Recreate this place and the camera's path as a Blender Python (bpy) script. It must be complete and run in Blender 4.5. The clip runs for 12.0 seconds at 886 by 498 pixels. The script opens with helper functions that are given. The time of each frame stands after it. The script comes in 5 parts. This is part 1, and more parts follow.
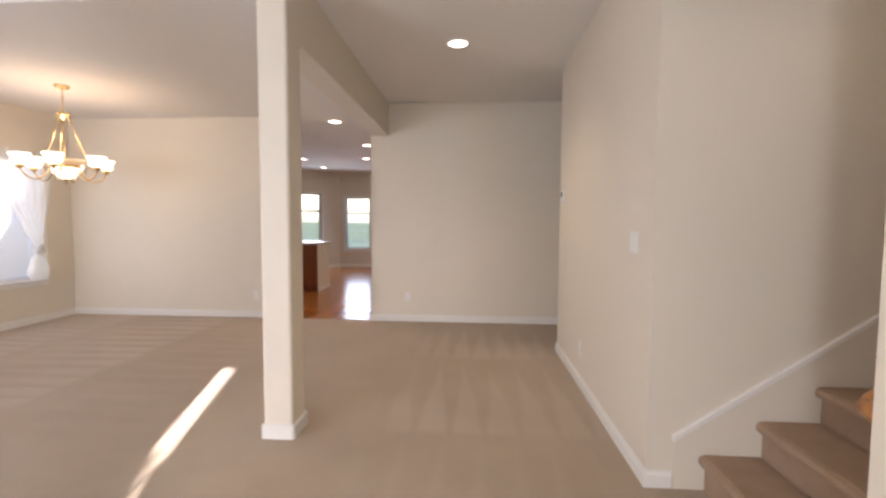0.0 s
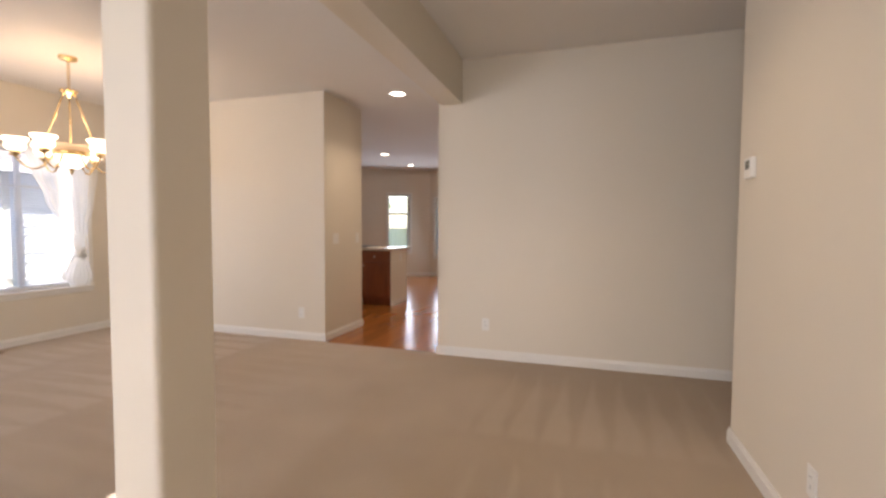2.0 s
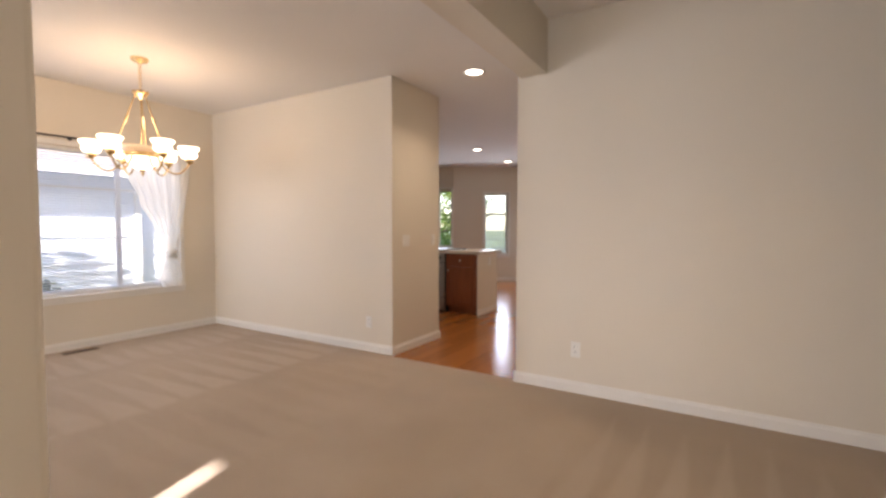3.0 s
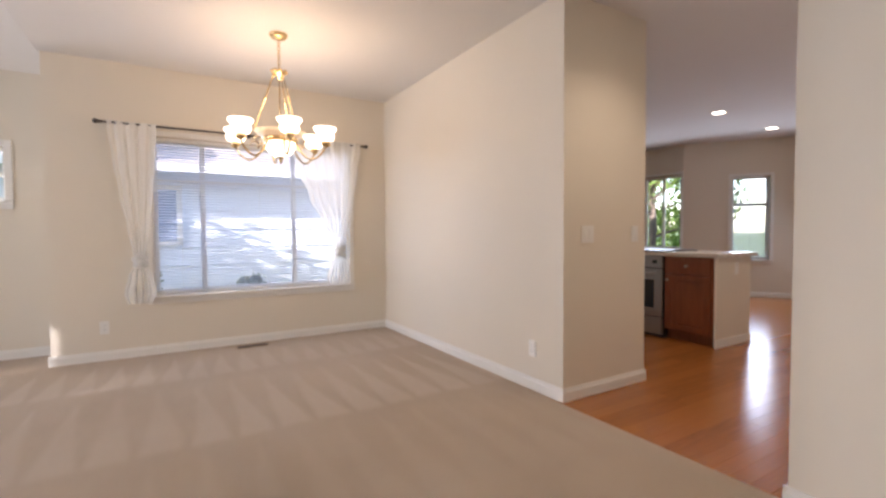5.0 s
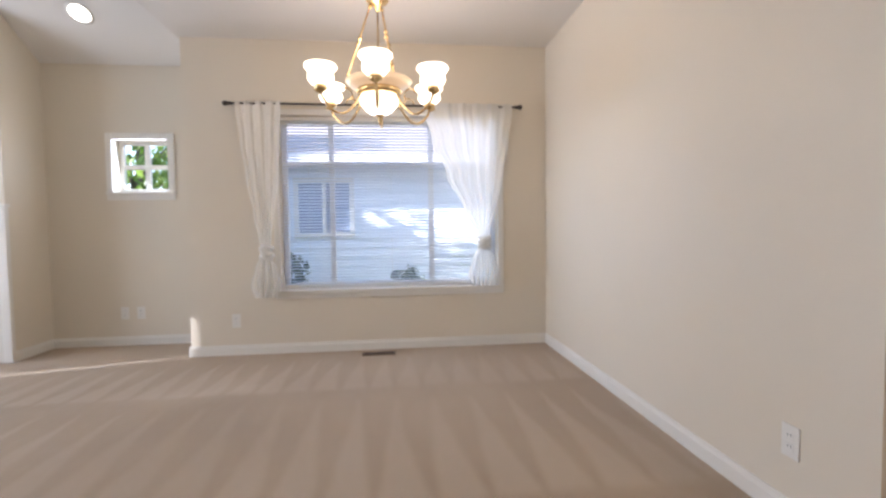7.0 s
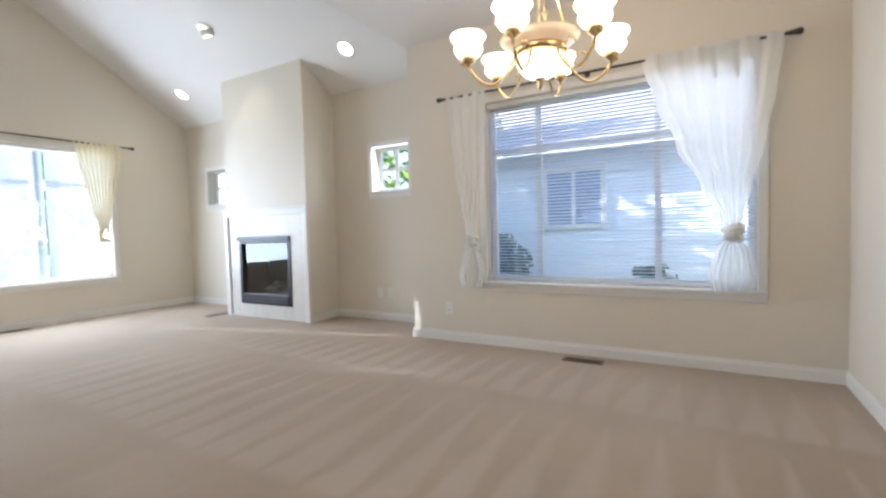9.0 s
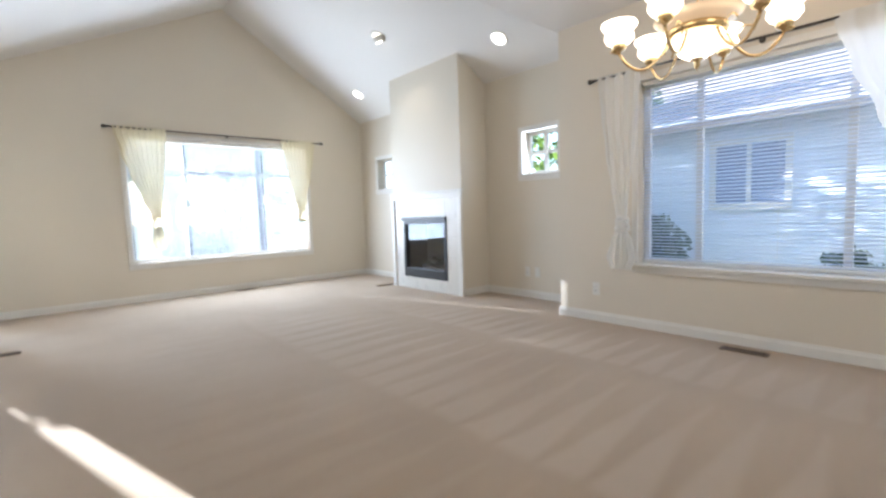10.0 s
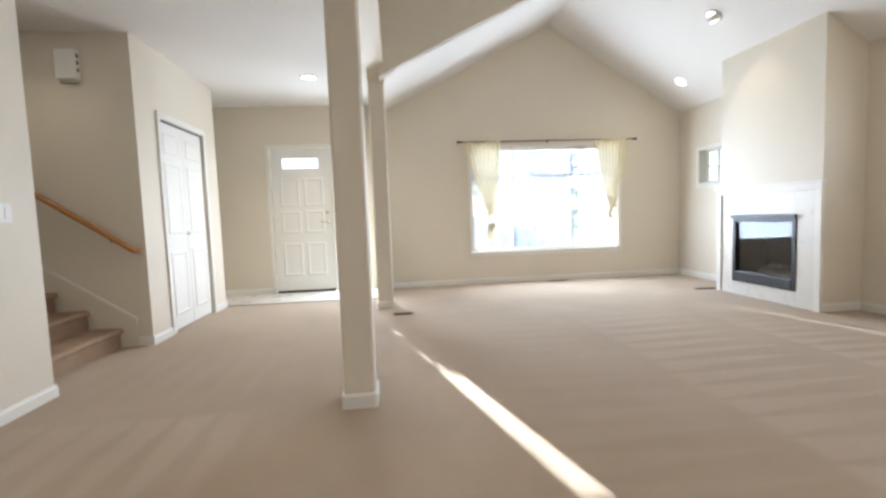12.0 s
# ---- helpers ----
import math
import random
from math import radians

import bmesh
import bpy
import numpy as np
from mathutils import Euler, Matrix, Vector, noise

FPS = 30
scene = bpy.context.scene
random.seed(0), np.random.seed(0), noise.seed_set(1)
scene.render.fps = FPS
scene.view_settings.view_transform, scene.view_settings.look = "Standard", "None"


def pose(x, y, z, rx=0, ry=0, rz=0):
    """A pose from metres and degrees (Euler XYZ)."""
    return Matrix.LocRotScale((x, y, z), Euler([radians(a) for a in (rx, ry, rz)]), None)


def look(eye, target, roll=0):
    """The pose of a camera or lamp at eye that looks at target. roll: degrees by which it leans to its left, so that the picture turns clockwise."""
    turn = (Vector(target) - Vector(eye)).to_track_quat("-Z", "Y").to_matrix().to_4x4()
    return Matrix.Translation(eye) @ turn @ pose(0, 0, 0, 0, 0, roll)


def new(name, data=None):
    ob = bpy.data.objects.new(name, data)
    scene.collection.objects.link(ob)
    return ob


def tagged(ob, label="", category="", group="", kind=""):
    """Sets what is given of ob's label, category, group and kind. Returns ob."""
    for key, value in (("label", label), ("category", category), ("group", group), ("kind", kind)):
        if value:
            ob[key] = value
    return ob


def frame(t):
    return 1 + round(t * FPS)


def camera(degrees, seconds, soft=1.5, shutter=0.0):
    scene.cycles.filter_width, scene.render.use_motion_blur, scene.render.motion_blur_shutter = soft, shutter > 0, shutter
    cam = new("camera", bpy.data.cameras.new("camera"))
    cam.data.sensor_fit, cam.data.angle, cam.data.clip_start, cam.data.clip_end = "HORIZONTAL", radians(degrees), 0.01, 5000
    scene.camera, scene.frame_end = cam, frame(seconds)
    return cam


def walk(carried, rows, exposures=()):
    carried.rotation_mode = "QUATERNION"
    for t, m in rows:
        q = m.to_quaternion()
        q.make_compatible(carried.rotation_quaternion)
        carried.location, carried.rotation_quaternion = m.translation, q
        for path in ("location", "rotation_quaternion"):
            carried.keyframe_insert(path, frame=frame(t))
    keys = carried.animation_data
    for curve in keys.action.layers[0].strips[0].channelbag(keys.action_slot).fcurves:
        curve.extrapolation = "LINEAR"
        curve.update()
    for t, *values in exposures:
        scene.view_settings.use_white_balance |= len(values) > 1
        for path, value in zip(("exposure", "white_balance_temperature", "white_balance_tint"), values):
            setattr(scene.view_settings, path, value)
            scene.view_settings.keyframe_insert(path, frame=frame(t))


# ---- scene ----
cam = camera(88.9, 12.0, soft=2.7)
PATH = [
    (0, (0.544, 0.501, 1.290), (0.414, 2.493, 1.167), 0.3),
    (0.5, (0.559, 0.881, 1.282), (0.435, 2.873, 1.150), 0.3),
    (1, (0.601, 1.306, 1.256), (0.344, 3.286, 1.127), 0.5),
    (1.5, (0.609, 1.709, 1.229), (0.190, 3.661, 1.103), 0.3),
    (2, (0.584, 2.124, 1.219), (-0.014, 4.031, 1.123), 0.3),
    (2.5, (0.607, 2.556, 1.212), (-0.211, 4.379, 1.125), 0.1),
    (3, (0.599, 2.903, 1.206), (-0.442, 4.608, 1.117), 0.1),
    (5, (0.063, 4.134, 1.105), (-1.583, 5.119, 1.037), -0.4),
    (5.5, (-0.145, 4.428, 1.074), (-1.896, 5.211, 0.996), -0.7),
    (6, (-0.422, 4.645, 1.043), (-2.265, 5.178, 0.957), -0.6),
    (6.5, (-0.718, 4.823, 1.048), (-2.601, 5.191, 0.96), -0.5),
    (7, (-0.925, 4.939, 1.04), (-2.832, 5.142, 0.955), -0.8),
    (9, (-1.41, 5.551, 0.985), (-3.071, 4.591, 0.901), -1.6),
    (9.5, (-1.324, 5.628, 0.993), (-2.806, 4.412, 0.888), -1.6),
    (10, (-1.198, 5.707, 1.007), (-2.462, 4.271, 0.855), -1.8),
    (10.5, (-1.085, 5.77, 1.069), (-2.107, 4.153, 0.907), -2.2),
    (11, (-1.008, 5.85, 1.074), (-1.775, 4.097, 0.919), -2.3),
    (11.5, (-0.928, 5.835, 1.065), (-1.404, 3.98, 0.916), -2.1),
    (12, (-0.846, 5.792, 1.079), (-1.037, 3.886, 0.937), -2.1),
]
walk(cam, [(t, look(eye, target, roll)) for t, eye, target, roll in PATH], exposures=[(0, 2.34, 6250, 21), (2.5, 2.32, 6550, 21), (5.5, 2.36, 5950, 21), (7, 2.28, 5700, 16), (9.5, 2.31, 5430, 10), (10.5, 2.34, 5440, 10), (12, 2.4, 5700, 10)])

# ---------------------------------------------------------------- light
SUN_TRAVEL = Vector((-0.27, 1.0, -0.382)).normalized()
world = bpy.data.worlds.new("sky")
scene.world = world
world.use_nodes = True
wn, wl = world.node_tree.nodes, world.node_tree.links
sky = wn.new("ShaderNodeTexSky")
sky.sky_type = "NISHITA"
sky.sun_disc = False
sky.sun_elevation = radians(21)
sky.sun_rotation = math.atan2(-SUN_TRAVEL.x, -SUN_TRAVEL.y)
wl.new(sky.outputs[0], wn["Background"].inputs[0])
wn["Background"].inputs[1].default_value = 0.15

sun = new("sun", bpy.data.lights.new("sun", "SUN"))
sun.data.energy, sun.data.angle, sun.data.color = 5.0, radians(0.5), (1.0, 0.96, 0.89)
sun.matrix_world = look((0, 0, 0), SUN_TRAVEL)


def window_light(name, at, toward, w, h, watts, colour=(0.86, 0.93, 1.0)):
    """Sky light entering by a window opening."""
    la = bpy.data.lights.new(name, "AREA")
    la.shape, la.size, la.size_y, la.energy, la.color = "RECTANGLE", w, h, watts, colour
    ob = new(name, la)
    ob.matrix_world = look(at, toward)
    return ob


def lamp_light(name, at, watts, colour, radius=0.05, spot=None):
    la = bpy.data.lights.new(name, "SPOT" if spot else "POINT")
    la.energy, la.color, la.shadow_soft_size = watts, colour, radius
    if spot:
        la.spot_size, la.spot_blend = radians(spot), 0.6
    ob = new(name, la)
    ob.location = at
    return ob


WARM = (1.0, 0.72, 0.44)
window_light("living_window_light", (-3.21, -0.94, 1.27), (-3.21, 2.0, 0.95), 2.25, 1.5, 20)
window_light("dining_window_light", (-4.845, 4.945, 1.28), (-2.0, 4.945, 1.05), 1.75, 1.4, 2.0, (0.78, 0.88, 1.0))
window_light("niche_window_light", (-5.46, 2.58, 1.68), (-3.0, 2.6, 1.2), 0.5, 0.5, 1.3)
window_light("entry_sidelight_light", (-0.25, -1.10, 1.10), (-0.2, 2.0, 0.6), 0.25, 1.9, 9)
window_light("breakfast_window_light", (-2.65, 12.80, 1.30), (-2.5, 8.0, 0.6), 0.65, 1.3, 3, (0.8, 0.9, 1.0))
window_light("bay_window_light", (-3.68, 12.25, 1.30), (-2.2, 9.0, 0.6), 0.55, 1.3, 3, (0.8, 0.9, 1.0))
window_light("kitchen_window_light", (-5.05, 11.78, 1.40), (-4.2, 8.0, 0.8), 0.6, 1.2, 3, (0.8, 0.9, 1.0))

# ---------------------------------------------------------------- materials
def mat(name, base, rough=0.6, metal=0.0, spec=0.5):
    m = bpy.data.materials.new(name)
    m.use_nodes = True
    b = m.node_tree.nodes["Principled BSDF"]
    b.inputs["Base Color"].default_value = (*base, 1)
    b.inputs["Roughness"].default_value = rough
    b.inputs["Metallic"].default_value = metal
    b.inputs["Specular IOR Level"].default_value = spec
    return m


def N(m, kind, **inputs):
    n = m.node_tree.nodes.new(kind)
    for k, v in inputs.items():
        n.inputs[k].default_value = v
    return n


def L(m, a, b):
    m.node_tree.links.new(a, b)


def coords(m, scale=(1, 1, 1), world_space=True):
    if world_space:
        g = N(m, "ShaderNodeNewGeometry")
        out = g.outputs["Position"]
    else:
        out = N(m, "ShaderNodeTexCoord").outputs["Object"]
    mp = N(m, "ShaderNodeMapping")
    mp.inputs["Scale"].default_value = scale
    L(m, out, mp.inputs["Vector"])
    return mp.outputs["Vector"]


def mottle(m, base, other, scale=3.0, fine=80.0, amount=0.5, bump=0.1, dist=0.002, rough=(0.5, 0.7), stretch=(1, 1, 1)):
    """Two scales of variation in colour, gloss and relief."""
    b = m.node_tree.nodes["Principled BSDF"]
    v = coords(m, stretch)
    n1 = N(m, "ShaderNodeTexNoise", Scale=scale, Detail=4.0)
    n2 = N(m, "ShaderNodeTexNoise", Scale=fine, Detail=3.0)
    for n in (n1, n2):
        L(m, v, n.inputs["Vector"])
    add = N(m, "ShaderNodeMath")
    add.operation = "MULTIPLY_ADD"
    L(m, n2.outputs["Fac"], add.inputs[0])
    add.inputs[1].default_value = 0.4
    L(m, n1.outputs["Fac"], add.inputs[2])
    ramp = N(m, "ShaderNodeMapRange")
    ramp.inputs["From Min"].default_value, ramp.inputs["From Max"].default_value = 0.45, 0.95
    ramp.inputs["To Max"].default_value = amount
    L(m, add.outputs[0], ramp.inputs["Value"])
    mix = N(m, "ShaderNodeMix")
    mix.data_type = "RGBA"
    mix.inputs[6].default_value, mix.inputs[7].default_value = (*base, 1), (*other, 1)
    L(m, ramp.outputs[0], mix.inputs[0])
    L(m, mix.outputs[2], b.inputs["Base Color"])
    rr = N(m, "ShaderNodeMapRange")
    rr.inputs["To Min"].default_value, rr.inputs["To Max"].default_value = rough
    L(m, n1.outputs["Fac"], rr.inputs["Value"])
    L(m, rr.outputs[0], b.inputs["Roughness"])
    bp = N(m, "ShaderNodeBump", Strength=bump, Distance=dist)
    L(m, n2.outputs["Fac"], bp.inputs["Height"])
    L(m, bp.outputs[0], b.inputs["Normal"])
    return m, mix


def paint(name, base, other, **k):
    return mottle(mat(name, base), base, other, **k)[0]


WALL = paint("wall_paint", (0.73, 0.665, 0.555), (0.695, 0.625, 0.51), scale=1.2, fine=140, amount=0.35, bump=0.12, rough=(0.5, 0.62))
CEIL = paint("ceiling_paint", (0.77, 0.74, 0.70), (0.73, 0.70, 0.65), scale=1.5, fine=110, amount=0.35, bump=0.2, rough=(0.75, 0.9))
TRIM = paint("white_trim_paint", (0.80, 0.775, 0.72), (0.75, 0.72, 0.66), scale=4, fine=60, amount=0.3, bump=0.03, rough=(0.3, 0.42))
DOORPAINT = paint("door_paint", (0.80, 0.785, 0.74), (0.76, 0.74, 0.69), scale=4, fine=70, amount=0.3, bump=0.04, rough=(0.32, 0.45))
PLASTIC = paint("white_plastic", (0.80, 0.78, 0.73), (0.77, 0.75, 0.70), scale=9, fine=90, amount=0.2, bump=0.02, rough=(0.3, 0.4))
BRASS = paint("polished_brass", (0.78, 0.60, 0.33), (0.62, 0.44, 0.20), scale=12, fine=90, amount=0.6, bump=0.02, rough=(0.16, 0.3))
BRASS.node_tree.nodes["Principled BSDF"].inputs["Metallic"].default_value = 1.0
NICKEL = mat("satin_nickel", (0.62, 0.58, 0.52), 0.28, 1.0)
ROD = paint("dark_bronze", (0.035, 0.028, 0.024), (0.06, 0.05, 0.04), scale=20, fine=120, amount=0.5, bump=0.05, rough=(0.35, 0.5))
BLACKMETAL = paint("black_enamel", (0.016, 0.016, 0.018), (0.03, 0.03, 0.032), scale=14, fine=150, amount=0.5, bump=0.06, rough=(0.3, 0.45))
FIREBOX = paint("sooty_firebrick", (0.05, 0.045, 0.04), (0.11, 0.09, 0.07), scale=8, fine=60, amount=0.8, bump=0.5, rough=(0.8, 0.95))
LOG = paint("ceramic_log", (0.13, 0.085, 0.055), (0.30, 0.24, 0.18), scale=9, fine=50, amount=0.9, bump=0.9, dist=0.01, rough=(0.8, 0.95))
STEEL = paint("brushed_steel", (0.40, 0.39, 0.38), (0.31, 0.30, 0.29), scale=6, fine=140, amount=0.5, bump=0.05, rough=(0.25, 0.38), stretch=(1, 1, 0.1))
STEEL.node_tree.nodes["Principled BSDF"].inputs["Metallic"].default_value = 1.0
COUNTER = paint("pale_laminate", (0.72, 0.67, 0.58), (0.58, 0.53, 0.45), scale=18, fine=160, amount=0.6, bump=0.02, rough=(0.22, 0.32))
TILE = paint("pale_ceramic_tile", (0.74, 0.71, 0.65), (0.68, 0.64, 0.57), scale=5, fine=50, amount=0.5, bump=0.04, rough=(0.22, 0.36))
GROUT = paint("grey_grout", (0.56, 0.53, 0.47), (0.48, 0.45, 0.40), scale=20, fine=150, amount=0.6, bump=0.2, rough=(0.8, 0.95))
VENT = paint("brown_register_metal", (0.13, 0.085, 0.055), (0.18, 0.12, 0.08), scale=20, fine=100, amount=0.5, bump=0.05, rough=(0.4, 0.55))
RUBBER = mat("black_rubber", (0.02, 0.018, 0.016), 0.7)
OAK = paint("oak_rail", (0.48, 0.22, 0.07), (0.34, 0.14, 0.04), scale=5, fine=60, amount=0.8, bump=0.08, rough=(0.25, 0.38), stretch=(1.0, 6, 6))
CHERRY = paint("cherry_cabinet_wood", (0.27, 0.085, 0.03), (0.16, 0.045, 0.016), scale=4, fine=45, amount=0.9, bump=0.06, rough=(0.25, 0.36), stretch=(6, 6, 0.8))
SIDING = paint("pale_siding", (0.84, 0.89, 0.95), (0.79, 0.84, 0.91), scale=2, fine=60, amount=0.5, bump=0.1, rough=(0.6, 0.75))
ROOF = paint("weathered_shingle", (0.40, 0.34, 0.30), (0.29, 0.25, 0.22), scale=6, fine=40, amount=0.9, bump=0.4, rough=(0.85, 0.95))
DARKGLASS = mat("neighbour_glass", (0.30, 0.35, 0.46), 0.08)
GRASS = paint("lawn", (0.075, 0.13, 0.035), (0.13, 0.15, 0.05), scale=3, fine=60, amount=0.9, bump=0.6, dist=0.02, rough=(0.8, 0.95))
CONCRETE = paint("concrete", (0.42, 0.40, 0.37), (0.33, 0.31, 0.29), scale=2, fine=60, amount=0.7, bump=0.2, rough=(0.8, 0.92))
BARK = paint("bark", (0.16, 0.12, 0.09), (0.09, 0.065, 0.05), scale=9, fine=50, amount=0.9, bump=0.8, dist=0.01, rough=(0.85, 0.95))


def leaf_material(name, a, b):
    m = mat(name, a, 0.5)
    p = m.node_tree.nodes["Principled BSDF"]
    g = N(m, "ShaderNodeNewGeometry")
    mix = N(m, "ShaderNodeMix")
    mix.data_type = "RGBA"
    mix.inputs[6].default_value, mix.inputs[7].default_value = (*a, 1), (*b, 1)
    L(m, g.outputs["Random Per Island"], mix.inputs[0])
    L(m, mix.outputs[2], p.inputs["Base Color"])
    tr = N(m, "ShaderNodeBsdfTranslucent")
    L(m, mix.outputs[2], tr.inputs[0])
    ms = N(m, "ShaderNodeMixShader")
    ms.inputs[0].default_value = 0.45
    L(m, p.outputs[0], ms.inputs[1])
    L(m, tr.outputs[0], ms.inputs[2])
    L(m, ms.outputs[0], m.node_tree.nodes["Material Output"].inputs[0])
    return m


LEAF = leaf_material("maple_leaf", (0.09, 0.16, 0.025), (0.22, 0.30, 0.06))
SHRUBLEAF = leaf_material("shrub_leaf", (0.10, 0.14, 0.09), (0.20, 0.25, 0.16))
# Whitened leaf colour standing in for the outdoor glare seen through the sidelight.
PALELEAF = leaf_material("leaf_paled_for_glare", (0.42, 0.48, 0.40), (0.66, 0.70, 0.62))


def sheer(name, base, clear, through_light=0.7):
    m = mat(name, base, 0.8)
    p = m.node_tree.nodes["Principled BSDF"]
    tr = N(m, "ShaderNodeBsdfTranslucent")
    tr.inputs[0].default_value = (*base, 1)
    cl = N(m, "ShaderNodeBsdfTransparent")
    a, b = N(m, "ShaderNodeMixShader"), N(m, "ShaderNodeMixShader")
    a.inputs[0].default_value, b.inputs[0].default_value = through_light, clear
    w = N(m, "ShaderNodeTexNoise", Scale=260.0, Detail=1.0)
    L(m, coords(m, (1, 1, 0.15)), w.inputs["Vector"])
    bp = N(m, "ShaderNodeBump", Strength=0.25, Distance=0.002)
    L(m, w.outputs["Fac"], bp.inputs["Height"])
    L(m, bp.outputs[0], p.inputs["Normal"])
    L(m, p.outputs[0], a.inputs[1])
    L(m, tr.outputs[0], a.inputs[2])
    L(m, a.outputs[0], b.inputs[1])
    L(m, cl.outputs[0], b.inputs[2])
    L(m, b.outputs[0], m.node_tree.nodes["Material Output"].inputs[0])
    return m


SHEER = sheer("white_sheer", (0.93, 0.91, 0.86), 0.22, 0.33)
SHEERCREAM = sheer("cream_sheer", (0.84, 0.76, 0.55), 0.12, 0.4)
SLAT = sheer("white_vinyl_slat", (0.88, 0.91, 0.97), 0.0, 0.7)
# Darker, bluish copy of the white slat; the colour holds down sun glare.
SLATSUN = sheer("slat_toned_down_for_sun", (0.55, 0.60, 0.68), 0.0, 0.08)

GLASS = mat("window_glass", (1, 1, 1), 0.0)
_g = GLASS.node_tree.nodes["Principled BSDF"]
_g.inputs["Transmission Weight"].default_value, _g.inputs["IOR"].default_value = 1.0, 1.05
FIREGLASS = mat("fireplace_glass", (0.75, 0.8, 0.85), 0.02)
_g = FIREGLASS.node_tree.nodes["Principled BSDF"]
_g.inputs["Transmission Weight"].default_value, _g.inputs["IOR"].default_value = 1.0, 1.5


def glow(name, colour, strength, base=(0.85, 0.8, 0.72)):
    m = mat(name, base, 0.3)
    b = m.node_tree.nodes["Principled BSDF"]
    b.inputs["Emission Color"].default_value = (*colour, 1)
    b.inputs["Emission Strength"].default_value = strength
    return m


LAMPGLASS = glow("lit_frosted_glass", (1.0, 0.80, 0.55), 0.85)
# Faint amber emission imitates lamplight on the chandelier's thin brass ring.
RINGGLOW = glow("glowing_amber_ring", (1.0, 0.70, 0.40), 0.05, (0.75, 0.6, 0.42))
CANLAMP = glow("lit_downlight_lens", (1.0, 0.88, 0.68), 2.2)


def carpet_material():
    m = mat("beige_cut_pile_carpet", (0.40, 0.32, 0.245), 0.95, spec=0.1)
    b = m.node_tree.nodes["Principled BSDF"]
    _, mix = mottle(m, (0.455, 0.355, 0.250), (0.375, 0.283, 0.192), scale=1.6, fine=260, amount=0.75, bump=0.75, dist=0.006, rough=(0.92, 1.0))
    g = N(m, "ShaderNodeNewGeometry")
    sep = N(m, "ShaderNodeSeparateXYZ")
    L(m, g.outputs["Position"], sep.inputs[0])
    wob = N(m, "ShaderNodeTexNoise", Scale=1.3, Detail=2.0)
    L(m, g.outputs["Position"], wob.inputs["Vector"])

    def mth(op, a, c=None, clamp=False):
        n = N(m, "ShaderNodeMath")
        n.operation, n.use_clamp = op, clamp
        for i, v in enumerate((a, c)):
            if v is None:
                continue
            if isinstance(v, (int, float)):
                n.inputs[i].default_value = v
            else:
                L(m, v, n.inputs[i])
        return n.outputs[0]

    w = mth("MULTIPLY", mth("SUBTRACT", wob.outputs["Fac"], 0.5), 0.55)

    def ramp_up(v, lo, hi):
        n = N(m, "ShaderNodeMapRange")
        n.interpolation_type = "SMOOTHSTEP"
        n.inputs["From Min"].default_value, n.inputs["From Max"].default_value = lo, hi
        L(m, v, n.inputs["Value"])
        return n.outputs[0]

    def stroke_row(across, along, apex, base, pitch, shift, slant, weight):
        """One row of tapering nap strokes left by a vacuum cleaner, from the tips at apex to the broad ends at base."""
        run = mth("ADD", along, mth("MULTIPLY", w, 0.22))
        v = mth("DIVIDE", mth("SUBTRACT", run, apex), base - apex)
        u = mth("ADD", mth("ADD", mth("DIVIDE", across, pitch), shift), mth("ADD", mth("MULTIPLY", w, 0.9), mth("MULTIPLY", v, slant)))
        tri = mth("ABSOLUTE", mth("SUBTRACT", mth("MULTIPLY", mth("FRACT", u), 2.0), 1.0))
        tooth = ramp_up(mth("SUBTRACT", mth("MULTIPLY", v, 0.85), tri), -0.20, 0.24)
        inside = mth("MULTIPLY", ramp_up(v, 0.0, 0.06), mth("SUBTRACT", 1.0, ramp_up(v, 0.97, 1.06)))
        return mth("MULTIPLY", mth("MULTIPLY", tooth, inside), weight)

    X, Y = sep.outputs[0], sep.outputs[1]
    hall = mth("ADD", mth("ADD", stroke_row(X, Y, 5.95, 4.72, 0.195, 0.1, 0.1, 0.75), stroke_row(X, Y, 4.45, 3.2, 0.225, 0.3, -0.12, 1.0)), stroke_row(X, Y, 3.1, 1.9, 0.21, 0.7, 0.1, 0.3))
    dining = mth("ADD", mth("ADD", stroke_row(Y, X, -4.62, -3.9, 0.185, 0.2, 0.15, 0.95), stroke_row(Y, X, -3.72, -2.62, 0.225, 0.6, -0.15, 1.0)), stroke_row(Y, X, -2.55, -1.5, 0.23, 0.0, 0.1, 0.3))
    wx = mth("ADD", X, mth("MULTIPLY", w, 1.2))
    side = ramp_up(wx, -0.25, 0.25)
    west = ramp_up(mth("MULTIPLY", wx, -1.0), 1.0, 1.7)
    s = mth("ADD", mth("MULTIPLY", hall, side), mth("MULTIPLY", dining, west))
    # strokes fade out in trodden areas
    fade = N(m, "ShaderNodeTexNoise", Scale=0.55, Detail=2.0)
    L(m, g.outputs["Position"], fade.inputs["Vector"])
    fr = N(m, "ShaderNodeMapRange")
    fr.inputs["From Min"].default_value, fr.inputs["From Max"].default_value = 0.36, 0.58
    L(m, fade.outputs["Fac"], fr.inputs["Value"])
    near = N(m, "ShaderNodeMapRange")
    near.inputs["From Min"].default_value, near.inputs["From Max"].default_value = 0.9, 2.0
    L(m, mth("ADD", sep.outputs[1], mth("MULTIPLY", w, 2.0)), near.inputs["Value"])
    k = mth("MULTIPLY", mth("MULTIPLY", s, mth("ADD", 0.35, mth("MULTIPLY", fr.outputs[0], 0.65))), near.outputs[0])
    mix2 = N(m, "ShaderNodeMix")
    mix2.data_type = "RGBA"
